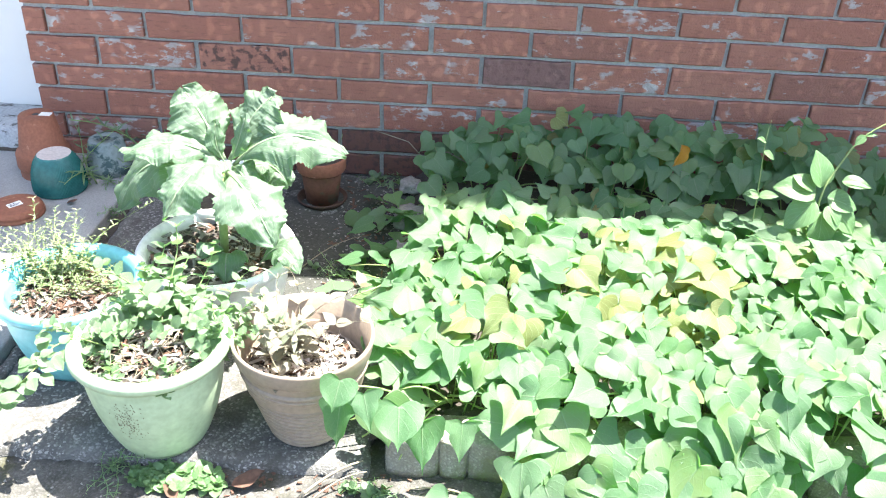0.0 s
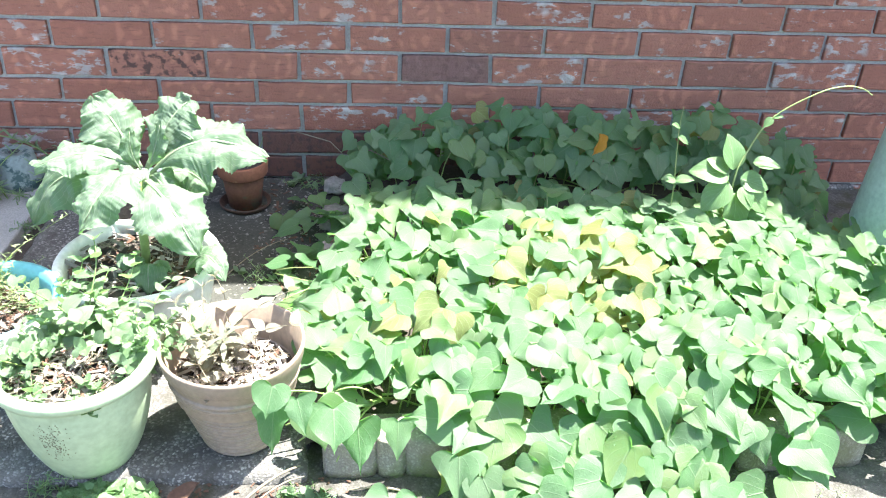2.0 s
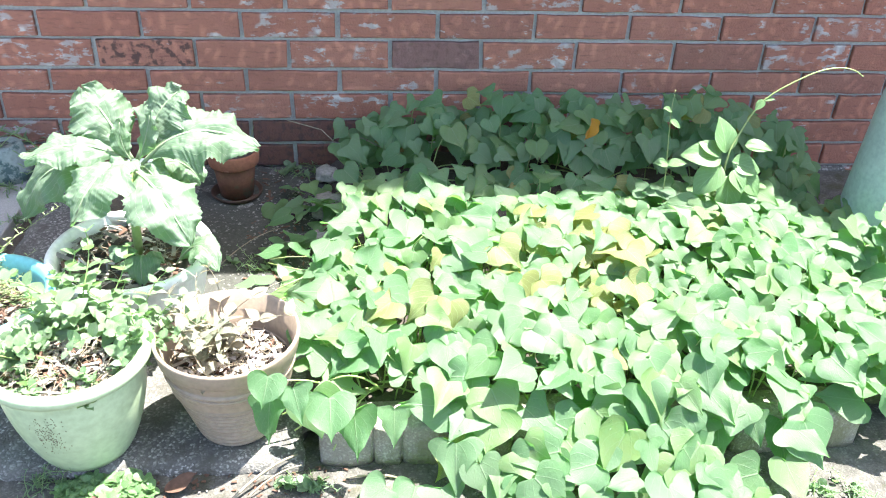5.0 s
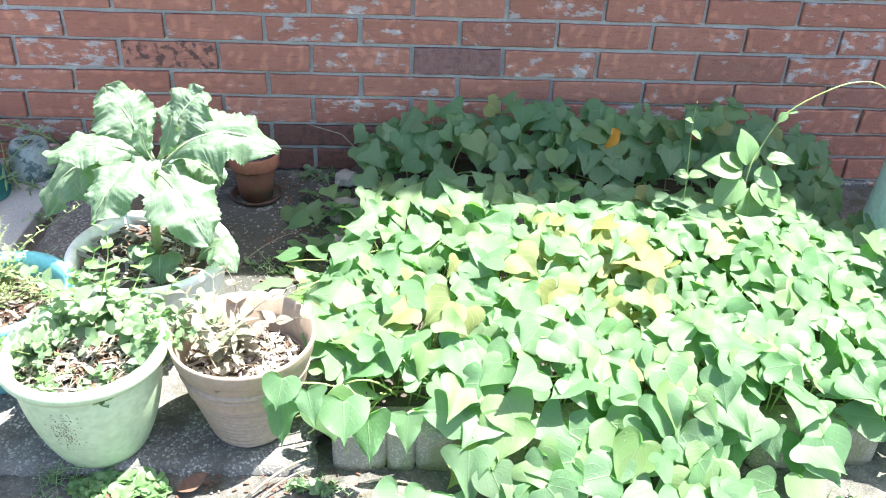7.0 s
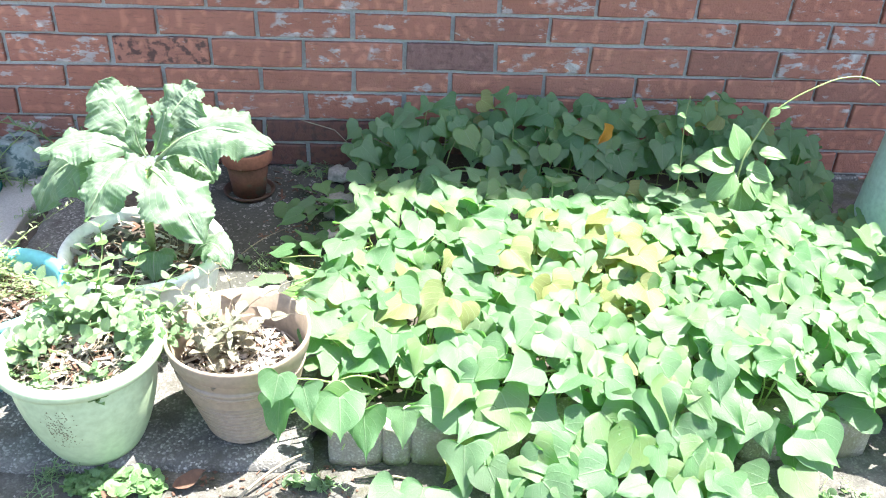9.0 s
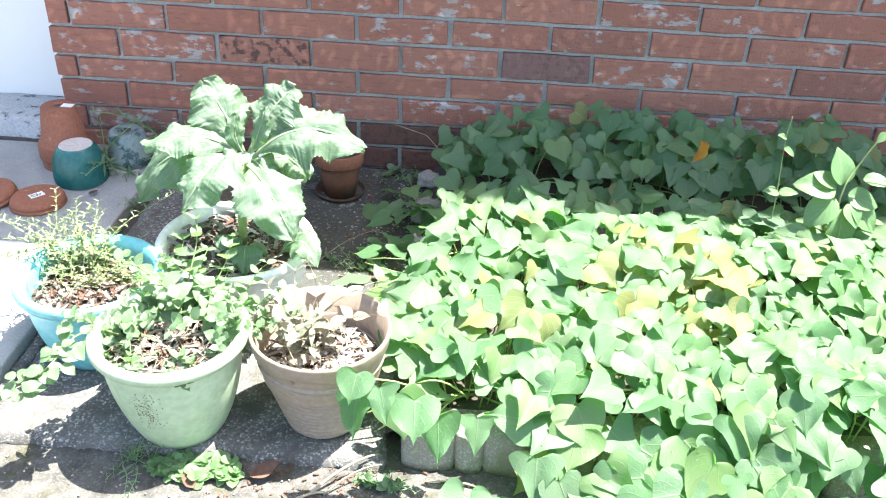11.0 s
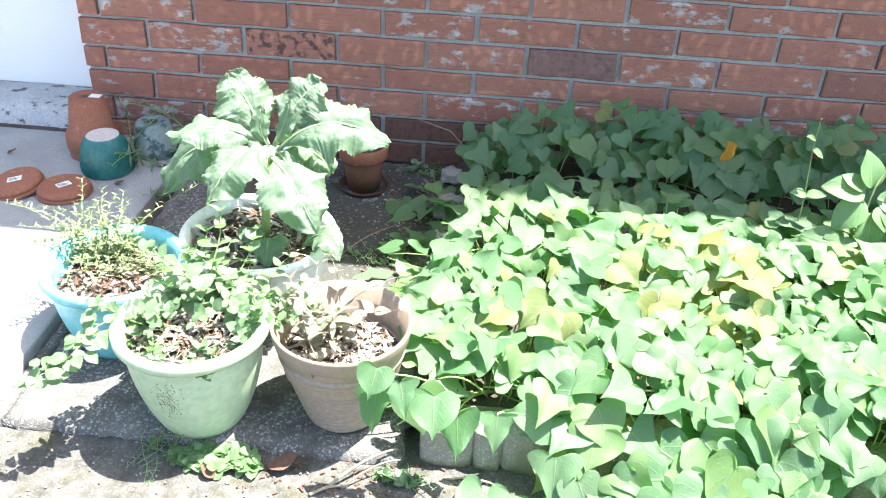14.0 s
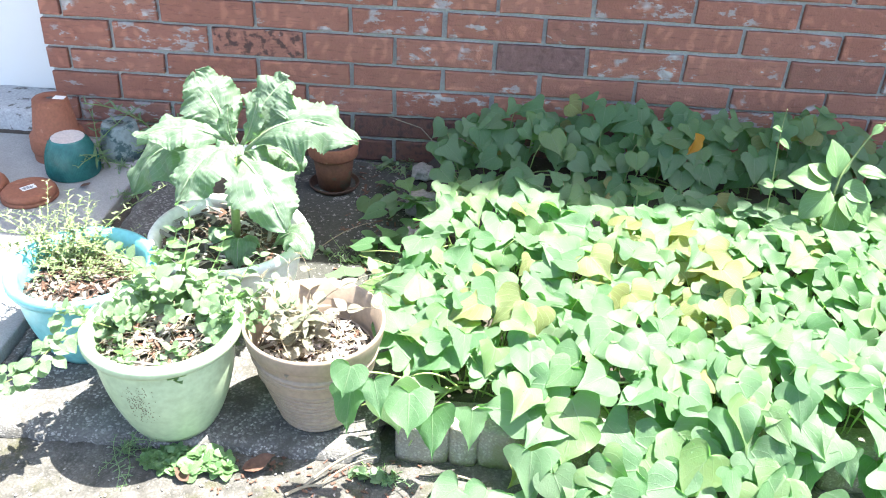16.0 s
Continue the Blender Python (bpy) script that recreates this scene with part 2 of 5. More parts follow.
M_STRAW = surface("dry_straw", (0.21, 0.175, 0.12), (0.30, 0.26, 0.19), 30, 90, 0.85, 0.2)
M_PALE = surface("bleached_chip", (0.15, 0.13, 0.11), (0.27, 0.24, 0.21), 30, 90, 0.9, 0.3)
M_STONE = surface("pale_stone", (0.17, 0.155, 0.14), (0.36, 0.345, 0.325), 20, 100, 0.9, 0.9, spots=((0.10, 0.075, 0.06), 30, 0.58))
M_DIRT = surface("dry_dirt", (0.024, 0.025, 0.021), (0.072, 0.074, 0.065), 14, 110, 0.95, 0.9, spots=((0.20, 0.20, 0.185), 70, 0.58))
M_CRUST = surface("dried_mud", (0.16, 0.15, 0.10), (0.24, 0.23, 0.16), 30, 120, 0.95, 0.3)
M_ROOF = surface("soffit_paint", (0.62, 0.60, 0.57), (0.70, 0.68, 0.65), 3, 50, 0.8, 0.1)
M_STEM = surface("green_stem", (0.21, 0.30, 0.085), (0.28, 0.35, 0.14), 30, 90, 0.5, 0.1)
M_RIB = surface("pale_leaf_rib", (0.20, 0.27, 0.155), (0.26, 0.32, 0.20), 30, 90, 0.55, 0.1)
M_SWEET = leaf_material("sweet_potato_leaf", [(0.054, 0.132, 0.054), (0.104, 0.184, 0.096), (0.078, 0.156, 0.078), (0.142, 0.208, 0.124), (0.050, 0.122, 0.052), (0.134, 0.200, 0.080), (0.090, 0.172, 0.094)], rough=0.60, trans=0.45, gloss=0.64, vein=(0.18, 0.25, 0.15), fine_veins=26.0, vein_gain=0.3, blister=0.004, grain=0.40, holes=True, through_col=(0.25, 0.72, 0.09))
M_YELLOW = leaf_material("yellowing_leaf", [(0.15, 0.185, 0.066), (0.18, 0.195, 0.072), (0.14, 0.19, 0.076)], through_col=(0.46, 0.50, 0.03), trans=0.46, rough=0.6, gloss=0.6)
M_OCHRE = leaf_material("withered_leaf", [(0.50, 0.24, 0.03), (0.55, 0.29, 0.05)], vein=(0.45, 0.22, 0.05), through_col=(0.7, 0.4, 0.05))
M_COLLARD = leaf_material("collard_leaf", [(0.106, 0.166, 0.106), (0.130, 0.186, 0.130), (0.118, 0.176, 0.118)], vein=(0.27, 0.33, 0.24), through_col=(0.20, 0.56, 0.05), trans=0.38, gloss=0.6, rough=0.6, fine_veins=62.0, blister=0.004)
M_MINT = leaf_material("mint_leaf", [(0.108, 0.186, 0.098), (0.142, 0.214, 0.132), (0.178, 0.240, 0.168)], rough=0.55, gloss=0.6, trans=0.44, through_col=(0.28, 0.54, 0.14))
M_CREEPER = leaf_material("creeper_leaf", [(0.10, 0.20, 0.08), (0.125, 0.225, 0.095)], vein=(0.24, 0.36, 0.18), trans=0.35)
M_HERB = leaf_material("narrow_herb_leaf", [(0.14, 0.19, 0.095), (0.19, 0.225, 0.125), (0.23, 0.235, 0.15)], trans=0.25)
M_DRY = leaf_material("dried_leaf", [(0.172, 0.168, 0.128), (0.212, 0.208, 0.170), (0.130, 0.172, 0.112)], vein=(0.34, 0.3, 0.22), through_col=(0.6, 0.5, 0.3), rough=0.8)


# ---- building helpers ----
def part(name, bm, material, parent, label="", smooth=True):
    me = bpy.data.meshes.new(name)
    bm.to_mesh(me)
    bm.free()
    me.materials.append(material)
    if smooth:
        me.polygons.foreach_set("use_smooth", [True] * len(me.polygons))
    ob = new(name, me)
    ob.parent = parent
    return tagged(ob, label)


def thing(name, at, label, category, group="", kind=""):
    ob = new(name)
    ob.location = at
    ob.empty_display_size = 0.05
    return tagged(ob, label, category, group, kind)


def solid(name, bm, material, label="", category="", group="", kind="", at=(0, 0, 0), smooth=False):
    ob = part(name, bm, material, None, smooth=smooth)
    ob.location = at
    return tagged(ob, label, category, group, kind)


def box(bm, x0, x1, y0, y1, z0, z1, bevel=0.0, seg=1):
    r = bmesh.ops.create_cube(bm, size=1.0, matrix=Matrix.LocRotScale(((x0 + x1) / 2, (y0 + y1) / 2, (z0 + z1) / 2), None, (x1 - x0, y1 - y0, z1 - z0)))
    if bevel:
        es = list({e for v in r["verts"] for e in v.link_edges})
        bmesh.ops.bevel(bm, geom=es, offset=bevel, segments=seg, affect="EDGES", profile=0.5)
    return bm


def lathe(profile, segs=48, wob=None):
    """Turned solid from (radius, height) pairs; radius 0 closes it."""
    bm = bmesh.new()
    rings = []
    for r, z in profile:
        if r <= 1e-6:
            rings.append([bm.verts.new((0, 0, z))])
        else:
            rings.append([bm.verts.new(((r + (wob(a, z) if wob else 0)) * math.cos(a), (r + (wob(a, z) if wob else 0)) * math.sin(a), z)) for a in (2 * math.pi * i / segs for i in range(segs))])
    for a, b in zip(rings, rings[1:]):
        for i in range(segs):
            j = (i + 1) % segs
            if len(a) == 1 and len(b) > 1:
                bm.faces.new((a[0], b[i], b[j]))
            elif len(b) == 1 and len(a) > 1:
                bm.faces.new((a[i], a[j], b[0]))
            elif len(a) > 1:
                bm.faces.new((a[i], a[j], b[j], b[i]))
    bmesh.ops.recalc_face_normals(bm, faces=bm.faces)
    return bm


def tube(bm, pts, r0, r1=None, sides=5):
    """Tapered tube along points."""
    r1 = r0 if r1 is None else r1
    pts = [Vector(p) for p in pts]
    prev = None
    for i, p in enumerate(pts):
        d = (pts[min(i + 1, len(pts) - 1)] - pts[max(i - 1, 0)]).normalized()
        s = d.cross(Vector((0.3, 0.9, 0.31))).normalized()
        u = d.cross(s)
        r = r0 + (r1 - r0) * i / (len(pts) - 1)
        ring = [bm.verts.new(p + (s * math.cos(2 * math.pi * k / sides) + u * math.sin(2 * math.pi * k / sides)) * r) for k in range(sides)]
        if prev:
            for k in range(sides):
                bm.faces.new((prev[k], prev[(k + 1) % sides], ring[(k + 1) % sides], ring[k]))
        else:
            bm.faces.new(ring[::-1])
        prev = ring
    bm.faces.new(prev)
    return bm


def arc(a, b, lift, n=6, side=(0, 0, 0)):
    """Points from a to b, bowed by lift upwards and by side."""
    a, b, s = Vector(a), Vector(b), Vector(side)
    return [a.lerp(b, i / n) + (Vector((0, 0, lift)) + s) * 4 * (i / n) * (1 - i / n) for i in range(n + 1)]


# ---- setting: ground, wall, door, eave ----
BL, BH, BZ = 0.305, 0.0866, 0.455            # brick module, course height, a bed joint's height
WALL_LEFT = -1.445
FLOOR = 0.025                                # top of the aggregate pad

bm = bmesh.new()
bmesh.ops.create_grid(bm, x_segments=1, y_segments=1, size=150)
solid("ground", bm, M_FRONT, "pale weathered concrete ground with moss stains", "ground", kind="structure")

bm = box(bmesh.new(), -3.4, -1.102, -1.43, 0.0, -0.05, 0.047, 0.006, 2)
solid("pavement", bm, M_SLAB, "smooth grey concrete patio slab beside the wall", "patio slab", kind="structure")


def rough_slab(x0, x1, y0, y1, z0, z1, nx, ny, amp, seed):
    """A slab with an uneven top and crumbled rim."""
    bm = bmesh.new()
    rng = random.Random(seed)
    top = [[None] * (ny + 1) for _ in range(nx + 1)]
    for i in range(nx + 1):
        for j in range(ny + 1):
            x, y = x0 + (x1 - x0) * i / nx, y0 + (y1 - y0) * j / ny
            edge = i in (0, nx) or j in (0, ny)
            z = z1 + amp * noise.noise((x * 9, y * 9, seed)) - (0.006 if edge else 0)
            if edge:
                x += rng.uniform(-0.006, 0.006)
                y += rng.uniform(-0.006, 0.006)
            top[i][j] = bm.verts.new((x, y, z))
    for i in range(nx):
        for j in range(ny):
            bm.faces.new((top[i][j], top[i + 1][j], top[i + 1][j + 1], top[i][j + 1]))
    rim = [top[i][0] for i in range(nx + 1)] + [top[nx][j] for j in range(1, ny + 1)] + [top[i][ny] for i in range(nx - 1, -1, -1)] + [top[0][j] for j in range(ny - 1, 0, -1)]
    low = [bm.verts.new((v.co.x, v.co.y, z0)) for v in rim]
    for k in range(len(rim)):
        n = (k + 1) % len(rim)
        bm.faces.new((rim[k], low[k], low[n], rim[n]))
    bmesh.ops.recalc_face_normals(bm, faces=bm.faces)
    return bm


solid("paving", rough_slab(-1.062, -0.2, -1.352, 0.0, -0.03, FLOOR, 44, 60, 0.004, 3), M_AGG, "worn exposed-aggregate concrete pad under the pots", "paving", kind="structure", smooth=True)

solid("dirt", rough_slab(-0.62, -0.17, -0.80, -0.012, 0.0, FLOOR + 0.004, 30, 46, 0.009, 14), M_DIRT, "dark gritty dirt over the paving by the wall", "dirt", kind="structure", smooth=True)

# soil of the bed
bm = bmesh.new()
NX, NY = 60, 50
g = [[bm.verts.new((-0.23 + 1.58 * i / NX, -1.265 + 1.26 * j / NY, 0.0)) for j in range(NY + 1)] for i in range(NX + 1)]
for i in range(NX + 1):
    for j in range(NY + 1):
        c = g[i][j].co
        e = min(i / NX / 0.06, 1.0) * min((NX - i) / NX / 0.12, 1.0)
        c.z = 0.004 + e * (0.075 + 0.025 * noise.noise((c.x * 5, c.y * 5, 1)) + 0.012 * noise.noise((c.x * 30, c.y * 30, 5)))
for i in range(NX):
    for j in range(NY):
        bm.faces.new((g[i][j], g[i + 1][j], g[i + 1][j + 1], g[i][j + 1]))
solid("garden_soil", bm, M_SOIL, "dark mulched soil of the vegetable bed", "soil", kind="structure", smooth=True)

bm = box(bmesh.new(), WALL_LEFT, 4.2, 0.016, 0.25, -0.1, 2.5)
wall = solid("wall_north", bm, M_MORTAR, "red brick house wall with smeared grey mortar", "wall", kind="structure")
bm = box(bmesh.new(), -4.0, -2.46, 0.012, 0.25, -0.1, 2.5)
solid("wall_west", bm, M_MORTAR, "plain wall beyond the doorway", "wall", kind="structure")
bm = box(bmesh.new(), -2.46, WALL_LEFT, 0.012, 0.25, 2.16, 2.5)
solid("lintel", bm, M_MORTAR, "plain lintel over the doorway", "lintel", kind="structure")
bm = box(bmesh.new(), -2.46, WALL_LEFT - 0.002, 0.205, 0.245, 0.122, 2.16, 0.003)
solid("door_1", bm, M_DOOR, "flat white painted door in a recess", "door", kind="structure")
bm = rough_slab(-2.46, WALL_LEFT + 0.0, -0.004, 0.25, -0.02, 0.123, 60, 14, 0.006, 8)
solid("door_sill", bm, M_SILL, "worn grey concrete door sill with peeling patches", "sill", kind="structure", smooth=True)
bm = box(bmesh.new(), WALL_LEFT + 0.02, 1.6, -0.012, 0.02, -0.02, 0.012, 0.004)
solid("baseboard", bm, M_AGG, "dirty concrete footing below the bricks", "footing", kind="structure")
# raised dark strip put in for the gap between sill and slab
bm = box(bmesh.new(), -2.46, WALL_LEFT + 0.06, -0.020, -0.002, 0.03, 0.054, 0.003)
solid("trim", bm, M_SOIL, "dark soil-coloured strip in place of the gap along the door sill", "joint", kind="structure")
bm = rough_slab(-1.103, -1.058, -0.92, -0.004, -0.02, 0.010, 4, 40, 0.006, 21)
solid("trim", bm, M_SOIL, "dark dirt-filled joint between slab and paving", "joint", kind="structure", smooth=True)
bm = rough_slab(-1.098, -1.066, -1.352, -0.925, -0.02, FLOOR - 0.002, 4, 20, 0.004, 22)
solid("paving", bm, M_AGG, "crumbled edge strip of the aggregate paving", "paving", kind="structure", smooth=True)
bm = box(bmesh.new(), -6.0, 6.0, -0.345, 2.6, 2.34, 2.44, 0.004)
solid("roof_eave", bm, M_ROOF, "plain overhanging eave of the house", "roof", kind="structure")


# ---- pots ----
def bell_pot(name, at, label, r, h, base, material, soil, seed, thick=0.008, rim=0.02, category="planter"):
    """Bell-shaped plastic planter with a broad rolled rim."""
    t = thing(name, at, label, category)
    body = []
    for i in range(13):
        u = i / 12
        body.append((base + (r - rim - base) * math.sin(u * math.pi / 2) ** 0.8, u * (h - 0.035)))
    rb = r - rim
    prof = [(0, 0.004), (base - 0.012, 0.004), (base - 0.006, 0.0)] + body
    prof += [(rb + 0.002, h - 0.03), (r - 0.004, h - 0.026), (r, h - 0.018), (r, h - 0.008), (r - 0.005, h - 0.001), (r - 0.012, h), (rb - 0.002, h - 0.006)]
    part("rim_and_wall", lathe(prof + [(rb - thick, h - 0.03), (rb - thick - 0.004, soil - 0.03)], 64), material, t)
    add_soil(t, rb - thick - 0.003, soil, seed)
    return t


def add_soil(t, r, z, seed):
    bm = bmesh.new()
    rings = [[bm.verts.new((0, 0, z + 0.006))]]
    for k in range(1, 8):
        rr = r * k / 7
        rings.append([bm.verts.new((rr * math.cos(a), rr * math.sin(a), z + 0.012 * noise.noise((rr * 40 * math.cos(a), rr * 40 * math.sin(a), seed)) - (0.004 if k == 7 else 0))) for a in (2 * math.pi * i / 36 for i in range(36))])
    for i in range(36):
        bm.faces.new((rings[0][0], rings[1][i], rings[1][(i + 1) % 36]))
        for a, b in zip(rings[1:], rings[2:]):
            bm.faces.new((a[i], b[i], b[(i + 1) % 36], a[(i + 1) % 36]))
    part("soil", bm, M_SOIL, t, "dark potting soil")


def chips(t, r, z, n, seed, material, name="mulch", size=(0.012, 0.035), label=""):
    """Loose flat chips scattered on the soil."""
    rng = random.Random(seed)
    bm = bmesh.new()
    for _ in range(n):
        a, q = rng.uniform(0, 2 * math.pi), r * math.sqrt(rng.random()) * 0.95
        l, w, th = rng.uniform(*size), rng.uniform(0.002, 0.008), rng.uniform(0.001, 0.003)
        m = Matrix.LocRotScale((q * math.cos(a), q * math.sin(a), z + rng.uniform(0.004, 0.016)), Euler((rng.uniform(-0.5, 0.5), rng.uniform(-0.5, 0.5), rng.uniform(0, 6.3))), (l, w, th))
        vs = bmesh.ops.create_cube(bm, size=1.0, matrix=m)["verts"]
        for v in vs:
            v.co += Vector((rng.uniform(-1, 1), rng.uniform(-1, 1), rng.uniform(-0.3, 0.3))) * 0.003
    tagged(part(name, bm, material, t, label, smooth=False), kind="stuff")


def straws(t, r, z, n, seed, material, label=""):
    """Fine dry stalks lying about on the soil."""
    rng = random.Random(seed)
    bm = bmesh.new()
    for _ in range(n):
        a, q, w = rng.uniform(0, 6.3), r * 0.8 * math.sqrt(rng.random()), rng.uniform(0, 6.3)
        l = rng.uniform(0.02, 0.07)
        p = Vector((q * math.cos(a), q * math.sin(a), z + rng.uniform(0.006, 0.022)))
        e = p + Vector((math.cos(w) * l, math.sin(w) * l, rng.uniform(-0.012, 0.014)))
        if math.hypot(e.x, e.y) < r:
            tube(bm, arc(p, e, rng.uniform(-0.002, 0.012), 4), rng.uniform(0.0006, 0.0014), 0.0006, 3)
    tagged(part("straw", bm, material, t, label), kind="stuff")


green_pot = bell_pot("planter", (-0.644, -1.272, FLOOR), "sage-green plastic bell planter with mint, dirt-streaked side", 0.160, 0.255, 0.085, M_GREEN, 0.205, 1)
teal_pot = bell_pot("planter", (-0.917, -1.035, FLOOR), "bright turquoise plastic bell planter with straggly herb", 0.166, 0.215, 0.10, M_TEAL, 0.155, 2)
white_pot = bell_pot("planter", (-0.628, -0.85, FLOOR), "large off-white plastic planter holding the collard", 0.192, 0.215, 0.12, M_WHITE, 0.186, 3)
chips(green_pot, 0.125, 0.205, 90, 11, M_WOOD)
chips(green_pot, 0.125, 0.207, 260, 12, M_PALE, "bleached_mulch")
chips(teal_pot, 0.13, 0.155, 90, 13, M_WOOD)
chips(teal_pot, 0.13, 0.157, 190, 14, M_PALE, "bleached_mulch")
straws(green_pot, 0.125, 0.205, 130, 41, M_STRAW)
straws(teal_pot, 0.13, 0.155, 170, 42, M_WOOD)
straws(white_pot, 0.16, 0.186, 90, 43, M_STRAW)
chips(white_pot, 0.16, 0.186, 90, 15, M_WOOD)
chips(white_pot, 0.16, 0.189, 60, 16, M_PALE, "bleached_mulch", (0.02, 0.05))
chips(white_pot, 0.14, 0.192, 16, 19, M_CLAY, "bleached_mulch", (0.015, 0.04))


def ridged(a, z):
    if 0.01 < z < 0.188:
        return 0.0062 * math.sqrt(abs(math.sin(z * 235 + 0.9 * noise.noise((math.cos(a) * 1.2, math.sin(a) * 1.2, z * 9)))))
    return 0.0


beige_pot = thing("planter", (-0.345, -1.225, FLOOR), "tan plastic pot with rippled sides and dried plant", "planter")
prof = [(0, 0.004), (0.066, 0.004), (0.072, 0.0)] + [(0.074 + 0.062 * u, 0.003 + 0.205 * u) for u in (i / 200 for i in range(201))]
prof += [(0.139, 0.210), (0.141, 0.213), (0.146, 0.243), (0.146, 0.248), (0.143, 0.25), (0.139, 0.248), (0.133, 0.205), (0.131, 0.203), (0.118, 0.14)]
part("rim_and_wall", lathe(prof, 64, ridged), M_BEIGE, beige_pot)
add_soil(beige_pot, 0.121, 0.165, 4)
chips(beige_pot, 0.115, 0.165, 140, 17, M_PALE, "bleached_mulch", (0.015, 0.045))
chips(beige_pot, 0.115, 0.165, 90, 18, M_WOOD)
chips(beige_pot, 0.105, 0.172, 130, 20, M_CLAY, "bleached_mulch", (0.01, 0.03))

straws(beige_pot, 0.118, 0.165, 150, 44, M_STRAW)

# small white pot behind the collard planter
nursery = thing("flowerpot", (-0.695, -0.555, FLOOR), "plain off-white plastic flowerpot behind the planter", "flowerpot")
part("rim_and_wall", lathe([(0, 0.003), (0.108, 0.0), (0.143, 0.19), (0.151, 0.192), (0.154, 0.225), (0.147, 0.227), (0.141, 0.19), (0.134, 0.13)], 48), M_WHITE, nursery)
add_soil(nursery, 0.134, 0.15, 5)

# terracotta pot on its saucer by the wall
saucer = thing("plant_saucer", (-0.483, -0.205, FLOOR - 0.003), "dark weathered terracotta saucer under a flowerpot", "plant saucer")
part("dish", lathe([(0, 0.0), (0.066, 0.0), (0.080, 0.018), (0.080, 0.022), (0.076, 0.022), (0.066, 0.008), (0, 0.008)], 48), M_TERRA_DARK, saucer)
terra = thing("flowerpot", (-0.483, -0.205, FLOOR + 0.006), "weathered terracotta flowerpot with a thin grassy seedling", "flowerpot")
part("wall", lathe([(0, 0.0), (0.050, 0.0), (0.0655, 0.110), (0.060, 0.111), (0.058, 0.09)], 48), M_TERRA_OLD, terra)
part("rim", lathe([(0.062, 0.109), (0.075, 0.110), (0.0765, 0.113), (0.080, 0.151), (0.078, 0.154), (0.072, 0.153), (0.066, 0.113)], 48), M_TERRA, terra, "cleaner orange rim")
add_soil(terra, 0.067, 0.126, 6)
bm = bmesh.new()
for dx, dy, h in ((0.0, 0.01, 0.10), (0.02, 0.0, 0.085), (-0.03, 0.01, 0.12), (0.045, -0.005, 0.11), (-0.015, -0.02, 0.07)):
    tube(bm, arc((dx * 0.3, dy, 0.125), (dx * 1.6, dy * 2, 0.125 + h), 0.0, 5, (dx * 0.2, 0, 0)), 0.0018, 0.0006, 4)
part("grass_blades", bm, M_STEM, terra)

# upturned pots on the slab
PZ = 0.047
stack = thing("flowerpot", (-1.392, -0.150, PZ), "upturned terracotta flowerpots nested in a stack, label on base", "flowerpot")
part("lower_pot", lathe([(0.079, 0.0), (0.079, 0.03), (0.075, 0.033)], 48), M_TERRA, stack)
part("upper_pot", lathe([(0.074, 0.030), (0.083, 0.030), (0.0845, 0.036), (0.0835, 0.076), (0.081, 0.081), (0.0715, 0.083), (0.053, 0.196), (0.050, 0.2), (0.011, 0.2), (0.009, 0.19)], 48), M_TERRA, stack)
# near-black cap paints the darkness inside the hole
part("drain_hole_disc", lathe([(0.0112, 0.194), (0.0108, 0.1985), (0, 0.1985)], 24), M_INK_AND_HOLE, stack, "near-black disc standing in for the drain hole's shade")
bm = box(bmesh.new(), 0.014, 0.050, -0.012, 0.014, 0.2005, 0.2015)
part("label", bm, M_LABEL, stack, "white price label", smooth=False)

teal_small = thing("flowerpot", (-1.300, -0.262, PZ), "upturned teal glazed flowerpot with herringbone relief", "flowerpot")


def herring(a, z):
    u = (a * 8 / (2 * math.pi)) % 1.0
    s = abs(u - 0.5) * 2
    return 0.0024 * math.sin((z * 62 - s * 3.4) * 2 * math.pi / 0.9) if 0.008 < z < 0.112 else 0.0


part("glazed_wall", lathe([(0.072, 0.0), (0.079, 0.003)] + [(0.0795 + 0.003 * math.sin(u * 2.4) - 0.028 * u ** 2.2, 0.004 + 0.116 * u) for u in (i / 40 for i in range(41))] + [(0.050, 0.122)], 160, herring), M_GLAZE, teal_small)
part("base", lathe([(0.0505, 0.1215), (0.048, 0.1235), (0.044, 0.1225), (0, 0.1225)], 48), M_CLAY, teal_small, "bare clay base")

patina = thing("flowerpot", (-1.200, -0.112, PZ), "upturned blue-grey mottled flowerpot with a drain hole", "flowerpot")
part("rim_and_wall", lathe([(0.060, 0.0), (0.072, 0.0), (0.073, 0.028), (0.068, 0.034), (0.055, 0.105), (0.050, 0.112), (0.044, 0.113), (0.017, 0.111), (0.014, 0.08)], 48), M_PATINA, patina)
# added dark disc: the hole's inner shade as plain colour
part("drain_hole_disc", lathe([(0.0145, 0.100), (0.0165, 0.1112), (0.012, 0.1085), (0, 0.104)], 32), M_INK_AND_HOLE, patina, "near-black disc standing in for the drain hole's shade")


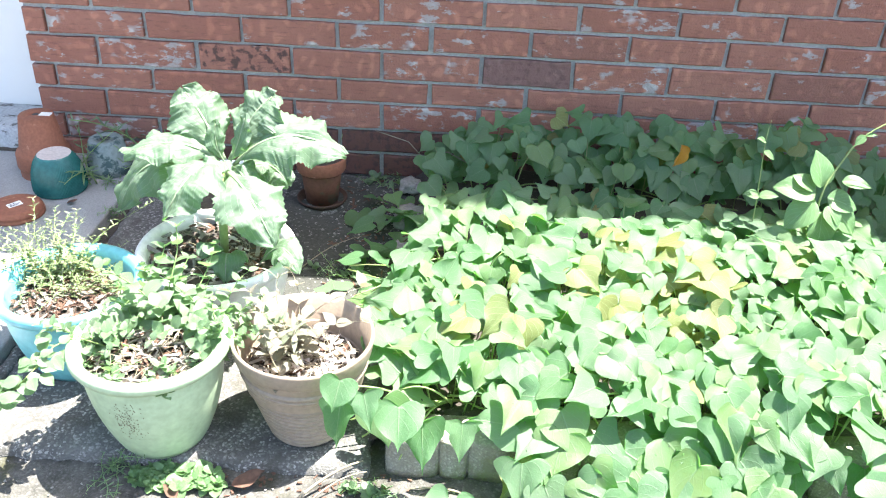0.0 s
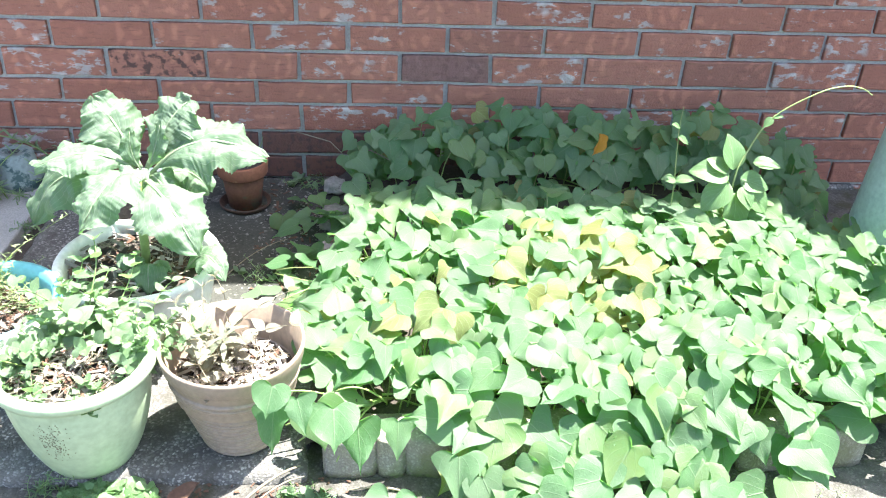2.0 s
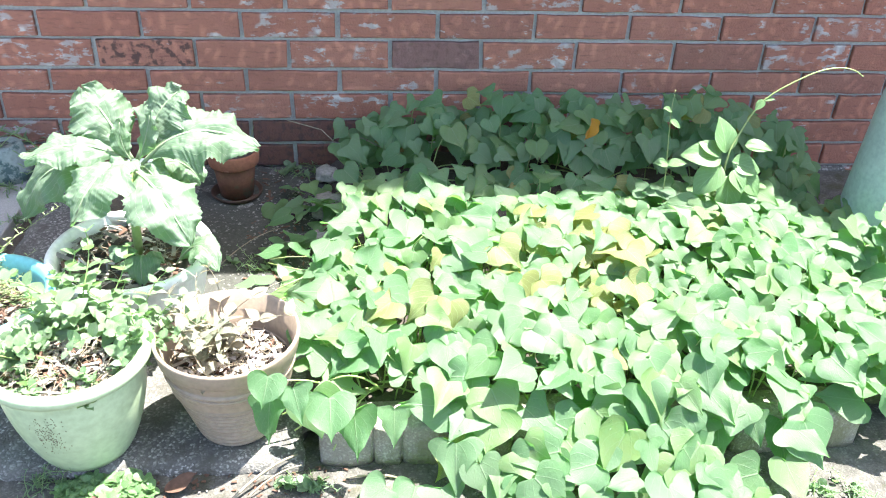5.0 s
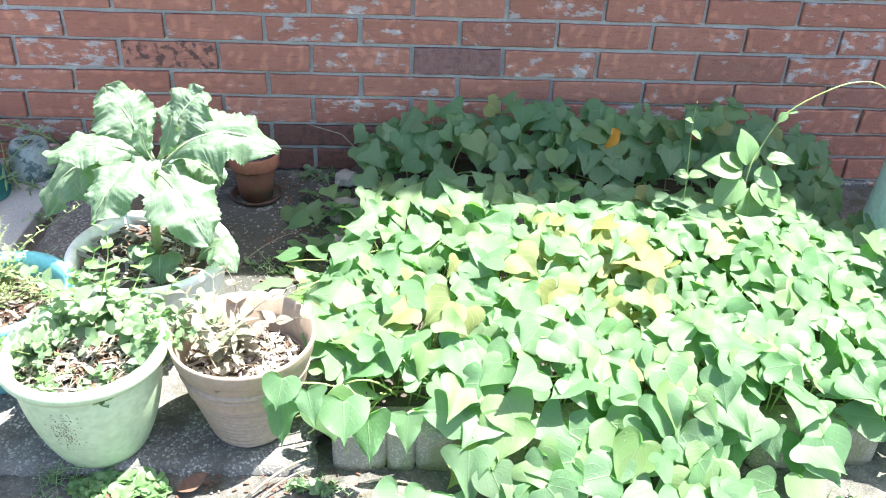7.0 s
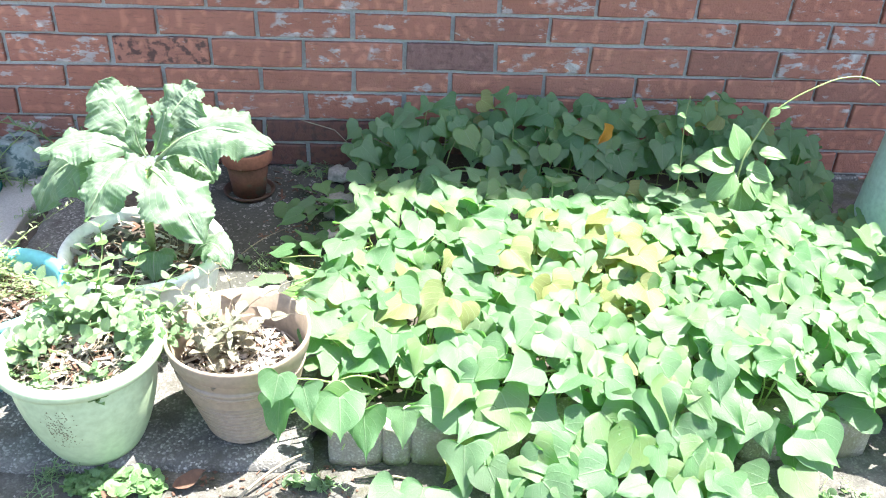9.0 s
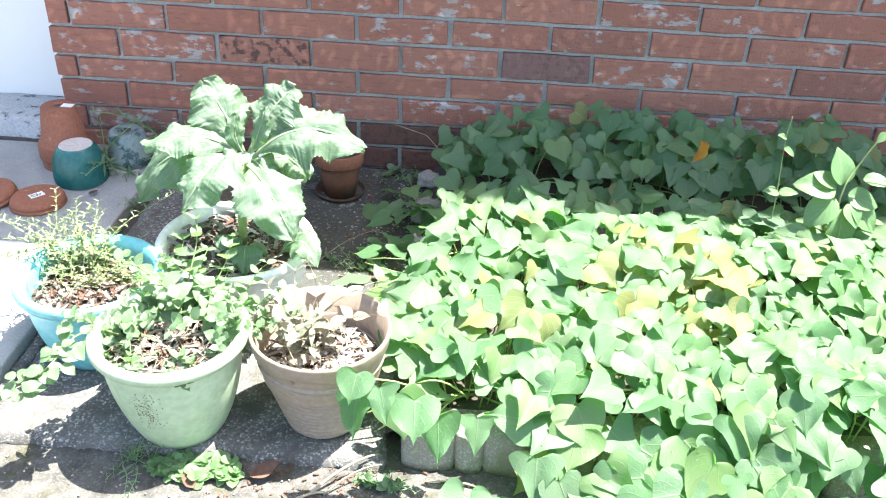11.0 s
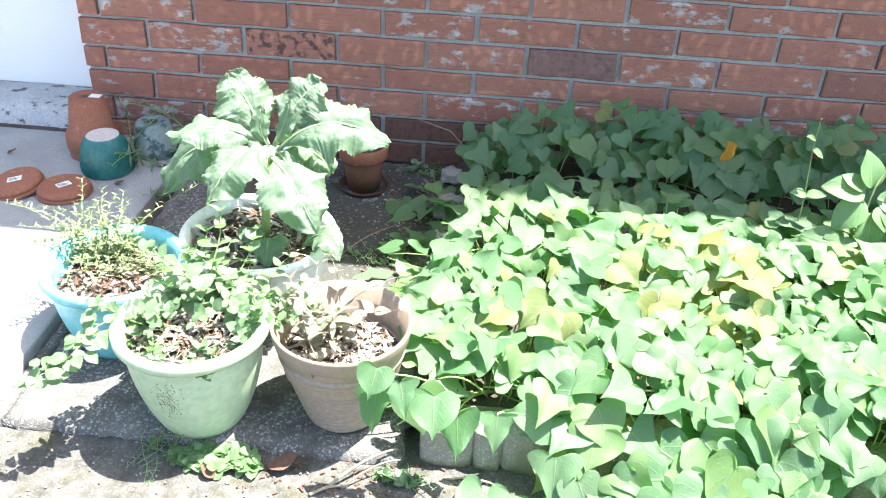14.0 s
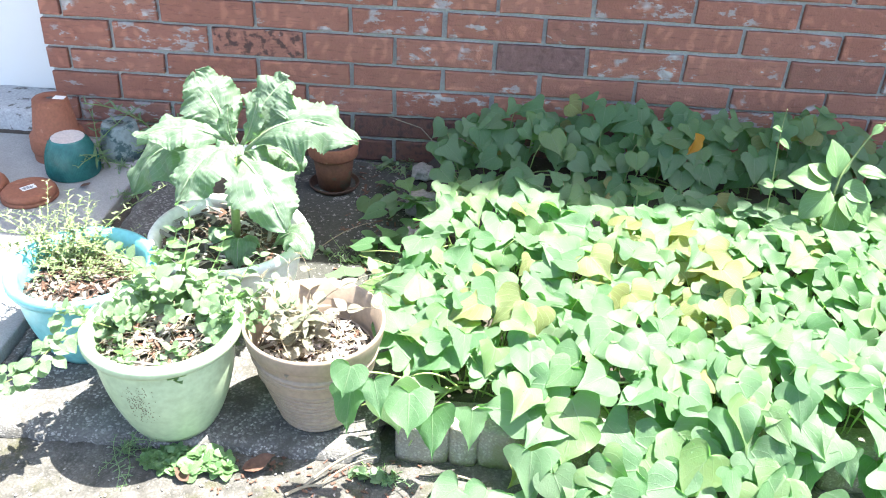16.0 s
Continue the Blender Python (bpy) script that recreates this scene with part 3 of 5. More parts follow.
def clay_saucer(at, turn, label):
    t = thing("plant_saucer", at, label, "plant saucer", "terracotta saucers")
    t.rotation_euler = Euler(turn)
    part("dish", lathe([(0.074, 0.004), (0.077, 0.0), (0.081, 0.002), (0.081, 0.008), (0.0765, 0.0105), (0.0765, 0.013), (0.079, 0.0155), (0.0785, 0.020), (0.073, 0.028), (0.066, 0.031), (0.058, 0.0305), (0, 0.030)], 64), M_TERRA, t)
    tag = part("label", box(bmesh.new(), -0.021, 0.021, -0.013, 0.013, 0.0303, 0.0312), M_LABEL, t, "white price label", smooth=False)
    bars = bmesh.new()
    for k, (x0, x1) in enumerate(((-0.017, 0.010), (-0.017, 0.015), (-0.017, 0.004))):
        box(bars, x0, x1, -0.008 + k * 0.006, -0.0055 + k * 0.006, 0.0310, 0.0316)
    part("print", bars, M_INK_AND_HOLE, tag, "dark printed bars", smooth=False)
    return t


clay_saucer((-1.512, -0.428, PZ + 0.004), (radians(3), radians(-9), radians(20)), "upturned terracotta saucer leaning on another, white label")
clay_saucer((-1.362, -0.432, PZ), (0, 0, radians(50)), "upturned terracotta saucer lying flat, white label")

# tall upturned bin
tall = thing("tall_planter", (1.405, -0.605, 0.02), "tall tapered sage-grey plastic container standing upside down", "container")
part("wall", lathe([(0.149, 0.056)] + [(0.149 - 0.029 * u, 0.058 + 0.42 * u) for u in (i / 8 for i in range(9))] + [(0.117, 0.50), (0.109, 0.518), (0.095, 0.533), (0.07, 0.542), (0.04, 0.545), (0, 0.546)], 64), M_BIN, tall)
part("rim", lathe([(0.130, 0.0), (0.136, 0.036), (0.148, 0.040), (0.156, 0.045), (0.156, 0.056), (0.150, 0.061)], 64), M_BIN, tall, "thick rolled rim")


# ---- scalloped edging blocks ----
def edging_block(at, turn, seed):
    rng = random.Random(seed)
    L, D, Hh = 0.288, 0.07, 0.105 + rng.uniform(-0.004, 0.004)
    bm = bmesh.new()
    def front(x):
        for a, b in ((0, 0.112), (0.112, 0.172), (0.172, L)):
            if a <= x <= b:
                s = (x - a) / (b - a)
                return -0.017 * math.sin(math.pi * s) ** 0.34
        return 0.0
    xs = [L * i / 72 for i in range(73)]
    zs = [0.0, 0.02, 0.04, 0.06, 0.08, Hh - 0.012, Hh - 0.003, Hh]
    rows = []
    for z in zs:
        shrink = 0.010 if z == Hh else 0.0
        rows.append([bm.verts.new((x, front(x) + shrink + 0.003 * noise.noise((x * 40, z * 40, seed)) + 0.0015 * noise.noise((x * 130, z * 130, seed)), z + 0.003 * noise.noise((x * 30, 2, seed)))) for x in xs])
    for z in (Hh - 0.002, 0.0):
        rows.append([bm.verts.new((x, D + 0.003 * noise.noise((x * 40, z * 40, seed + 9)), z)) for x in xs])
    for a, b in zip(rows, rows[1:] + rows[:1]):
        for i in range(72):
            bm.faces.new((a[i], a[i + 1], b[i + 1], b[i]))
    for i, flip in ((0, 1), (72, 0)):
        f = [r[i] for r in rows]
        bm.faces.new(f[::-1] if flip else f)
    bmesh.ops.recalc_face_normals(bm, faces=bm.faces)
    ob = solid("edging_block", bm, M_BLOCK, "scalloped grey concrete edging block, front of the bed", "edging block", "bed edging", smooth=True, at=at)
    ob.rotation_euler = Euler((0, 0, turn))
    return ob


for k, (x, y, a) in enumerate(((-0.165, -1.322, 0.0), (0.128, -1.320, 0.02), (0.422, -1.315, -0.01), (0.716, -1.318, 0.05))):
    edging_block((x, y, 0.0), a, k + 1)


def stone(at, r, seed, squash=0.7):
    bm = bmesh.new()
    bmesh.ops.create_icosphere(bm, subdivisions=3, radius=r)
    for v in bm.verts:
        d = v.co.normalized()
        v.co *= 1 + 0.5 * noise.noise(d * 1.9 + Vector((seed * 7, 0, 0))) + 0.1 * noise.noise(d * 6 + Vector((0, seed, 0)))
        v.co.z *= squash
        for ax, lim in ((0, 0.86), (1, 0.90), (2, 0.66)):       # broken flat faces
            v.co[ax] = max(-lim * r * 1.1, min(lim * r, v.co[ax])) + 0.02 * r * noise.noise(d * 9)
    return solid("stone", bm, M_STONE, "pale rough stone at the bed's edge", "stone", "loose stones", at=at, smooth=True)


for k, (x, y, z, r) in enumerate(((-0.205, -0.13, 0.055, 0.038), (-0.190, -0.33, 0.045, 0.055), (-0.215, -0.49, 0.035, 0.03))):
    stone((x, y, z), r, k + 1)


# ---- leaves ----
HEART = [(0.0, 0.0), (-0.07, 0.10), (-0.13, 0.25), (-0.09, 0.40), (0.03, 0.48), (0.19, 0.46), (0.37, 0.36), (0.57, 0.20), (0.76, 0.07), (0.92, 0.0)]
SHIELD = [(0.0, 0.0), (-0.05, 0.10), (-0.10, 0.24), (-0.11, 0.39), (-0.02, 0.50), (0.10, 0.48), (0.24, 0.37), (0.42, 0.28), (0.62, 0.17), (0.80, 0.06), (0.95, 0.0)]
LOBED = [(0.0, 0.0), (-0.08, 0.12), (-0.12, 0.28), (-0.06, 0.45), (0.06, 0.52), (0.16, 0.47), (0.24, 0.35), (0.42, 0.29), (0.60, 0.19), (0.80, 0.07), (0.96, 0.0)]
BROAD = [(0.0, 0.0), (-0.08, 0.12), (-0.14, 0.28), (-0.08, 0.46), (0.06, 0.56), (0.24, 0.52), (0.42, 0.39), (0.58, 0.23), (0.74, 0.08), (0.87, 0.0)]
OVATE = [(0.0, 0.0), (0.04, 0.08), (0.12, 0.20), (0.26, 0.29), (0.42, 0.31), (0.58, 0.27), (0.74, 0.18), (0.88, 0.08), (1.0, 0.0)]
ROUND = [(0.0, 0.0), (0.03, 0.12), (0.12, 0.26), (0.28, 0.36), (0.46, 0.38), (0.64, 0.33), (0.80, 0.22), (0.93, 0.10), (1.0, 0.0)]
MINT_LEAF = [(0.0, 0.0), (0.03, 0.12), (0.12, 0.26), (0.17, 0.27), (0.30, 0.37), (0.36, 0.355), (0.52, 0.38), (0.58, 0.35), (0.72, 0.28), (0.78, 0.23), (0.91, 0.11), (1.0, 0.0)]
CLOVER_LEAF = [(0.0, 0.0), (0.06, 0.16), (0.2, 0.34), (0.42, 0.46), (0.66, 0.46), (0.86, 0.34), (0.97, 0.16), (1.0, 0.0)]
LANCE = [(0.0, 0.0), (0.1, 0.05), (0.3, 0.115), (0.5, 0.125), (0.7, 0.10), (0.86, 0.055), (1.0, 0.0)]
NARROW = [(0.0, 0.0), (0.06, 0.03), (0.2, 0.07), (0.4, 0.075), (0.6, 0.07), (0.8, 0.045), (1.0, 0.0)]


def blade(bm, outline, m, fold=0.3, curl=0.3, wave=0.04, seed=0.0, uv=None, cols=2):
    """Adds one leaf blade: tip towards +x, face up, folded along its midrib and curled down to the tip."""
    uv = uv or bm.loops.layers.uv.verify()
    lo, hi = min(u for u, _ in outline), max(u for u, _ in outline)
    if cols > 1:                                # rounder margin
        n = len(outline) - 1
        fine = []
        for i in range(n):
            p = [outline[min(max(i + k, 0), n)] for k in (-1, 0, 1, 2)]
            fine.append(p[1])
            fine.append(tuple((9 * (p[1][c] + p[2][c]) - p[0][c] - p[3][c]) / 16 for c in (0, 1)))
        outline = fine + [outline[-1]]
    for sgn in (1, -1):
        grid = []
        for u, v in outline:
            au = min(max(u, 0.0), hi)
            line = []
            for c in range(cols + 1):
                s = c / cols
                x, y = au + (u - au) * s, v * s
                z = fold * y - curl * x * x + wave * math.sin(7 * x + seed * 5 + sgn) * s * s + wave * 0.6 * math.sin(8 * y + seed * 3) * s - 0.5 * fold * y * y * 1.6
                line.append((bm.verts.new(m @ Vector((x, y * sgn, z))), (x - lo) / (hi - lo), s * sgn))
            grid.append(line)
        for a, b in zip(grid, grid[1:]):
            for c in range(cols):
                q = [a[c], b[c], b[c + 1], a[c + 1]]
                pts = []
                for p in q:
                    if not pts or all((p[0].co - o[0].co).length > 1e-6 for o in pts):
                        pts.append(p)
                if len(pts) < 3:
                    continue
                if sgn < 0:
                    pts = pts[::-1]
                try:
                    f = bm.faces.new([p[0] for p in pts])
                except ValueError:
                    continue
                for lp, p in zip(f.loops, pts):
                    lp[uv].uv = (p[1], p[2])
    return bm


def finish(bm):
    bmesh.ops.remove_doubles(bm, verts=bm.verts, dist=1e-5)
    return bm


def leaf_mesh(name, outline, material, fold, curl, wave, seed):
    jit = random.Random(seed * 3 + 1)
    outline = [outline[0]] + [(u * jit.uniform(0.9, 1.1) + jit.uniform(-0.02, 0.02), v * jit.uniform(0.9, 1.08)) for u, v in outline[1:-1]] + [outline[-1]]
    bm = finish(blade(bmesh.new(), outline, Matrix(), fold, curl, wave, seed, None, 4))
    me = bpy.data.meshes.new(name)
    bm.to_mesh(me)
    bm.free()
    me.materials.append(material)
    me.polygons.foreach_set("use_smooth", [True] * len(me.polygons))
    return me


rng = random.Random(21)
SWEET = [leaf_mesh("leaf", o, M_SWEET, rng.uniform(-0.08, 0.34), rng.uniform(-0.14, 0.22), rng.uniform(0.02, 0.07), i) for i, o in enumerate([HEART, SHIELD, BROAD, LOBED, HEART, BROAD, SHIELD, HEART, BROAD, SHIELD, HEART, LOBED] * 2)]
SWEET_YELLOW = [leaf_mesh("leaf", o, M_YELLOW, 0.3, 0.2, 0.05, 20 + i) for i, o in enumerate([HEART, BROAD])]


def aim(at, tip, face, size, roll=0.0):
    """Matrix with +x towards tip and +z towards face."""
    x = Vector(tip).normalized()
    y = Vector(face).cross(x).normalized()
    z = x.cross(y)
    m = Matrix((x, y, z)).transposed().to_4x4()
    return Matrix.Translation(at) @ m @ Matrix.Rotation(roll, 4, "X") @ Matrix.Diagonal((size, size, size, 1))


def leaf_part(me, plant, m):
    ob = new("leaf", me)
    ob.parent = plant
    ob.matrix_basis = Matrix.Translation(plant.location).inverted() @ m
    return ob


def scatter(rng, inside, spacing, tries, region):
    pts, cell = [], {}
    x0, x1, y0, y1 = region
    for _ in range(tries):
        x, y = rng.uniform(x0, x1), rng.uniform(y0, y1)
        if not inside(x, y):
            continue
        k = (int(x / spacing), int(y / spacing))
        if any((x - a) ** 2 + (y - b) ** 2 < spacing ** 2 for i in (-1, 0, 1) for j in (-1, 0, 1) for a, b in cell.get((k[0] + i, k[1] + j), ())):
            continue
        cell.setdefault(k, []).append((x, y))
        pts.append((x, y))
    return pts


def ease(a, b, x):
    t = min(max((x - a) / (b - a), 0), 1)
    return t * t * (3 - 2 * t)


def front_inside(x, y):
    left = -0.19 - 0.04 * noise.noise((y * 4, 0, 2)) + (0.06 if y > -0.85 else 0)
    right = 1.06 + 0.07 * noise.noise((y * 4, 5, 2)) + 0.22 * ease(-1.36, -1.08, y)
    return left < x < right and -1.27 - 0.30 * ease(0.02, 0.22, x) * (1 - 0.8 * ease(0.62, 0.92, x)) - 0.08 * noise.noise((x * 7, 1, 3)) < y < -0.56 + 0.05 * noise.noise((x * 4, 2, 3)) - 0.05 * ease(0.1, -0.15, x)


def front_height(x, y):
    z = 0.045 + 0.19 * ease(-1.57, -1.20, y)
    z += 0.035 * noise.noise((x * 4, y * 4, 7)) + 0.03 * ease(-1.1, -0.8, y)
    z -= 0.08 * ease(0.95, 1.2, x) + 0.015 * ease(-0.05, -0.2, x)
    return max(z, 0.03)


def shade_inside(x, y):
    left = -0.145 + 0.06 * noise.noise((y * 6, 0, 12))
    hole = (x - 0.17) ** 2 / 0.014 + (y + 0.36) ** 2 / 0.012 < 1
    return left < x < 1.34 and -0.40 - 0.10 * ease(0.35, 0.5, x) - 0.14 * ease(0.75, 0.95, x) + 0.05 * noise.noise((x * 5, 1, 13)) < y < -0.05 and not hole


def shade_height(x, y):
    z = 0.09 + 0.235 * ease(-0.42, -0.18, y) * (1 - 0.5 * ease(-0.14, 0.0, y))
    return z * (0.72 + 0.28 * ease(-0.12, 0.12, x)) * (1 - 0.22 * ease(1.0, 1.3, x)) + 0.035 * noise.noise((x * 5, y * 5, 17))


def sweet_potato(points, height, roots, label, seed, droop, group, size, depth=0.065, swing=1.35, stalks=1.0, lean=0.42):
    """Heart-leaved vines: each leaf belongs to the nearest root."""
    rng = random.Random(seed)
    plants = [thing("sweet_potato_plant", (x, y, 0.07), label, "plant", group) for x, y in roots]
    stems = [bmesh.new() for _ in roots]
    for n, (x, y) in enumerate(points):
        k = min(range(len(roots)), key=lambda i: (roots[i][0] - x) ** 2 + (roots[i][1] - y) ** 2)
        z = height(x, y) - (rng.random() ** 1.6) * depth + rng.uniform(-0.01, 0.02)
        z = max(z, 0.03)
        yaw = rng.gauss(-math.pi / 2, swing)
        over = ease(-1.27, -1.34, y)                    # hanging over the edging
        dip = droop(x, y) + rng.uniform(-0.3, 0.3)
        if over > 0.5 and rng.random() < 0.35:
            continue
        yaw += (-math.pi / 2 - yaw) * 0.55 * over
        face = Vector((rng.gauss(0.10, 0.27), rng.gauss(-lean - 0.22 * over, 0.27), 1)).normalized()
        flat = Vector((math.cos(yaw), math.sin(yaw), 0))
        tip = flat - face * flat.dot(face)              # the blade lies open to the light
        tip = (tip.normalized() - Vector((0, 0, math.sin(dip)))).normalized()
        s = rng.uniform(*size) * (1 + 0.28 * ease(-1.0, -1.4, y))
        me = rng.choice(SWEET if rng.random() > (0.50 if (x - 0.44) ** 2 + (y + 0.92) ** 2 < 0.034 else 0.035) else SWEET_YELLOW)
        at = Vector((x, y, z))
        leaf_part(me, plants[k], aim(at, tip, face, s))
        foot = Vector((x + (roots[k][0] - x) * rng.uniform(0.1, 0.5) + rng.uniform(-0.03, 0.03), y + (roots[k][1] - y) * rng.uniform(0.1, 0.4) + rng.uniform(-0.02, 0.03), 0.06))
        foot.y = max(foot.y, -1.27)
        if y < -1.30:                                   # hangs over the edging
            foot = Vector((x + rng.uniform(-0.03, 0.03), -1.26 + rng.uniform(-0.02, 0.03), 0.125))
        base = Vector(plants[k].location)
        if rng.random() > stalks or over > 0.1:
            continue
        tube(stems[k], [p - base for p in arc(foot, at - tip * 0.0, 0.0 if y < -1.30 else 0.02, 4, (rng.uniform(-0.02, 0.02), rng.uniform(-0.015, 0.015), 0))], 0.0019, 0.0014, 4)
    for k, p in enumerate(plants):
        for _ in range(5):
            a = rng.uniform(0, 6.3)
            end = Vector((math.cos(a) * 0.25, math.sin(a) * 0.2, rng.uniform(-0.02, 0.03)))
            tube(stems[k], arc((0, 0, 0.0), end, rng.uniform(0.01, 0.06), 6), 0.003, 0.002, 5)
        part("stem", stems[k], M_STEM, p)
    return plants


rng = random.Random(5)
front_pts = scatter(rng, front_inside, 0.0285, 18000, (-0.3, 1.4, -1.6, -0.5))
front_roots = [(-0.02 + 0.27 * i, y) for i in range(5) for y in (-1.17, -0.80)]
front_plants = sweet_potato(front_pts, front_height, front_roots, "sprawling sweet potato vine with sunlit heart-shaped green leaves", 31, lambda x, y: 0.14 + 0.20 * ease(-1.2, -1.42, y), "sunlit sweet potato vines", (0.054, 0.098), swing=1.8)
shade_pts = scatter(rng, shade_inside, 0.0275, 16000, (-0.3, 1.4, -0.6, 0.0))
shade_roots = [(0.05 + 0.30 * i, -0.24) for i in range(5)]
shade_plants = sweet_potato(shade_pts, shade_height, shade_roots, "sweet potato vine with dark green leaves shaded by the wall", 32, lambda x, y: 0.38, "shaded sweet potato vines", (0.055, 0.098), 0.19, 1.15, 0.22, 0.75)


# ---- collard ----
collard = thing("collard_plant", (-0.612, -0.83, 0.18), "large collard green with broad ruffled blue-green leaves", "plant")


def ruffled(base, mid, tip, width, face, seed=0, nu=88, nv=16):
    """Broad puckered leaf with a toothed, wavy margin along a bent midrib, on a stalk."""
    base, mid, tip, face = Vector(base), Vector(mid), Vector(tip), Vector(face).normalized()
    ctrl = mid * 2 - (base + tip) / 2
    bm = bmesh.new()
    uv = bm.loops.layers.uv.verify()
    big = min(width / 0.13, 1.2)
    g = []
    for i in range(nu + 1):
        u = i / nu
        c = base * (1 - u) ** 2 + ctrl * 2 * u * (1 - u) + tip * u * u
        d = ((ctrl - base) * (1 - u) + (tip - ctrl) * u).normalized()
        side = d.cross(face).normalized()
        up = side.cross(d)
        w = width * 1.2 * (0.05 + 0.95 * ease(0.05, 0.50, u) ** 0.8) * (max(1 - ((u - 0.46) / 0.545) ** 1.55, 0.0) ** 0.72 + 0.03 if u > 0.46 else 1.03)
        row = []
        for j in range(2 * nv + 1):
            v = j / nv - 1
            av, fr, sg = abs(v), abs(v) ** 2.2, math.copysign(1, v)
            tooth = (u * 27 + 0.3 * sg + noise.noise((u * 8, sg, seed))) % 1.0
            lobe = 1 + 0.055 * math.sin(17 * u + seed * 1.7 + sg) + 0.07 * noise.noise((u * 9, sg * 5, seed)) + (0.085 * (tooth - 0.5) + 0.06 * noise.noise((u * 55, sg * 3, seed))) * fr
            grow = ease(0.12, 0.4, u)
            ph = 37.2 * u - 34.1 * av                  # bulges between the side veins
            off = -0.13 * w * fr + big * grow * (0.016 * fr * math.sin(21 * u + 1.3 * sg + seed * 2.1) + 0.010 * fr * noise.noise((u * 15, sg * 3, seed * 5)) + 0.008 * fr * fr * noise.noise((u * 34, sg * 7, seed)))
            off += 0.0014 * big * grow * (1 - math.sin(ph)) * 0.5 * min(1, av * 4) * (1 - 0.5 * av) + big * grow * (0.0022 * noise.noise((u * 34, v * 11, seed)) + 0.002 * noise.noise((u * 13, v * 5, seed + 2)))
            off += 0.22 * w * av ** 1.1 * (1 - av) + 0.009 * big * noise.noise((u * 5, v * 2.6 + seed * 3, seed)) * grow
            fwd = 0.02 * width * fr * math.sin(37 * u + seed * 2 + sg) + 0.08 * width * av * ease(0.2, 0.8, u)
            row.append(bm.verts.new(c + side * (v * w / 2 * lobe) + up * off + d * fwd))
        g.append(row)
    for i in range(nu):
        for j in range(2 * nv):
            f = bm.faces.new((g[i][j], g[i + 1][j], g[i + 1][j + 1], g[i][j + 1]))
            for lp, (a, b) in zip(f.loops, ((i, j), (i + 1, j), (i + 1, j + 1), (i, j + 1))):
                lp[uv].uv = (a / nu * 0.6, b / nv - 1)
    bmesh.ops.recalc_face_normals(bm, faces=bm.faces)
    return bm


def rel(p, t):
    return Vector(p) - t.location


for k, (base, mid, tip, w, face) in enumerate((
        ((-0.602, -0.80, 0.445), (-0.655, -0.768, 0.538), (-0.700, -0.745, 0.595), 0.122, (0.42, -0.62, 0.65)),
        ((-0.590, -0.80, 0.445), (-0.535, -0.775, 0.545), (-0.485, -0.750, 0.595), 0.118, (-0.25, -0.65, 0.70)),
        ((-0.612, -0.81, 0.445), (-0.702, -0.835, 0.498), (-0.812, -0.865, 0.478), 0.098, (-0.1, -0.35, 1)),
        ((-0.578, -0.81, 0.437), (-0.452, -0.815, 0.522), (-0.318, -0.80, 0.476), 0.136, (0.08, -0.45, 0.9)),
        ((-0.602, -0.82, 0.445), (-0.640, -0.920, 0.468), (-0.690, -0.99, 0.392), 0.130, (-0.2, -0.45, 0.85)),
        ((-0.585, -0.84, 0.430), (-0.513, -0.948, 0.436), (-0.448, -1.01, 0.352), 0.138, (0.30, -0.55, 0.8)),
        ((-0.632, -0.80, 0.405), (-0.775, -0.80, 0.425), (-0.872, -0.80, 0.300), 0.120, (-0.35, -0.65, 0.7)),
        ((-0.580, -0.78, 0.40), (-0.520, -0.74, 0.41), (-0.470, -0.73, 0.350), 0.100, (0.5, -0.6, 0.6)),
        ((-0.625, -0.77, 0.41), (-0.690, -0.71, 0.45), (-0.745, -0.68, 0.42), 0.110, (-0.3, -0.3, 0.9)),
        ((-0.600, -0.81, 0.445), (-0.614, -0.815, 0.495), (-0.612, -0.805, 0.548), 0.040, (0.5, -0.8, 0.3)),
        ((-0.585, -0.81, 0.445), (-0.560, -0.815, 0.505), (-0.542, -0.805, 0.566), 0.046, (-0.5, -0.8, 0.3)),
        ((-0.597, -0.83, 0.435), (-0.596, -0.865, 0.472), (-0.625, -0.895, 0.470), 0.055, (-0.1, -0.6, 0.8)),
        ((-0.590, -0.80, 0.42), (-0.560, -0.835, 0.435), (-0.520, -0.86, 0.385), 0.070, (0.35, -0.7, 0.6)),
        ((-0.590, -0.86, 0.20), (-0.580, -0.93, 0.262), (-0.572, -0.985, 0.225), 0.078, (0.0, -0.5, 0.9)),
        ((-0.520, -0.88, 0.205), (-0.450, -0.93, 0.290), (-0.402, -0.985, 0.262), 0.066, (0.3, -0.6, 0.8)),
        ((-0.605, -0.85, 0.20), (-0.625, -0.90, 0.27), (-0.640, -0.935, 0.255), 0.055, (-0.2, -0.5, 0.9)))):
    leaf = part("leaf", ruffled(rel(base, collard), rel(mid, collard), rel(tip, collard), w, face, k), M_COLLARD, collard)
    a, b, c = rel(base, collard), rel(mid, collard), rel(tip, collard)
    b = b * 2 - (a + c) / 2
    up = Vector(face).normalized() * 0.0012
    rib = tube(bmesh.new(), [a * (1 - u) ** 2 + b * 2 * u * (1 - u) + c * u * u + up * (1 - u) for u in (i / 16 for i in range(16))], 0.0052 * min(1, w / 0.12), 0.0008, 6)
    part("midrib", rib, M_RIB, leaf, "thick pale midrib")
bm = bmesh.new()
tube(bm, [rel((-0.615, -0.84, 0.17), collard), rel((-0.612, -0.83, 0.30), collard), rel((-0.597, -0.81, 0.445), collard)], 0.011, 0.010, 10)
part("stem", bm, M_STEM, collard)


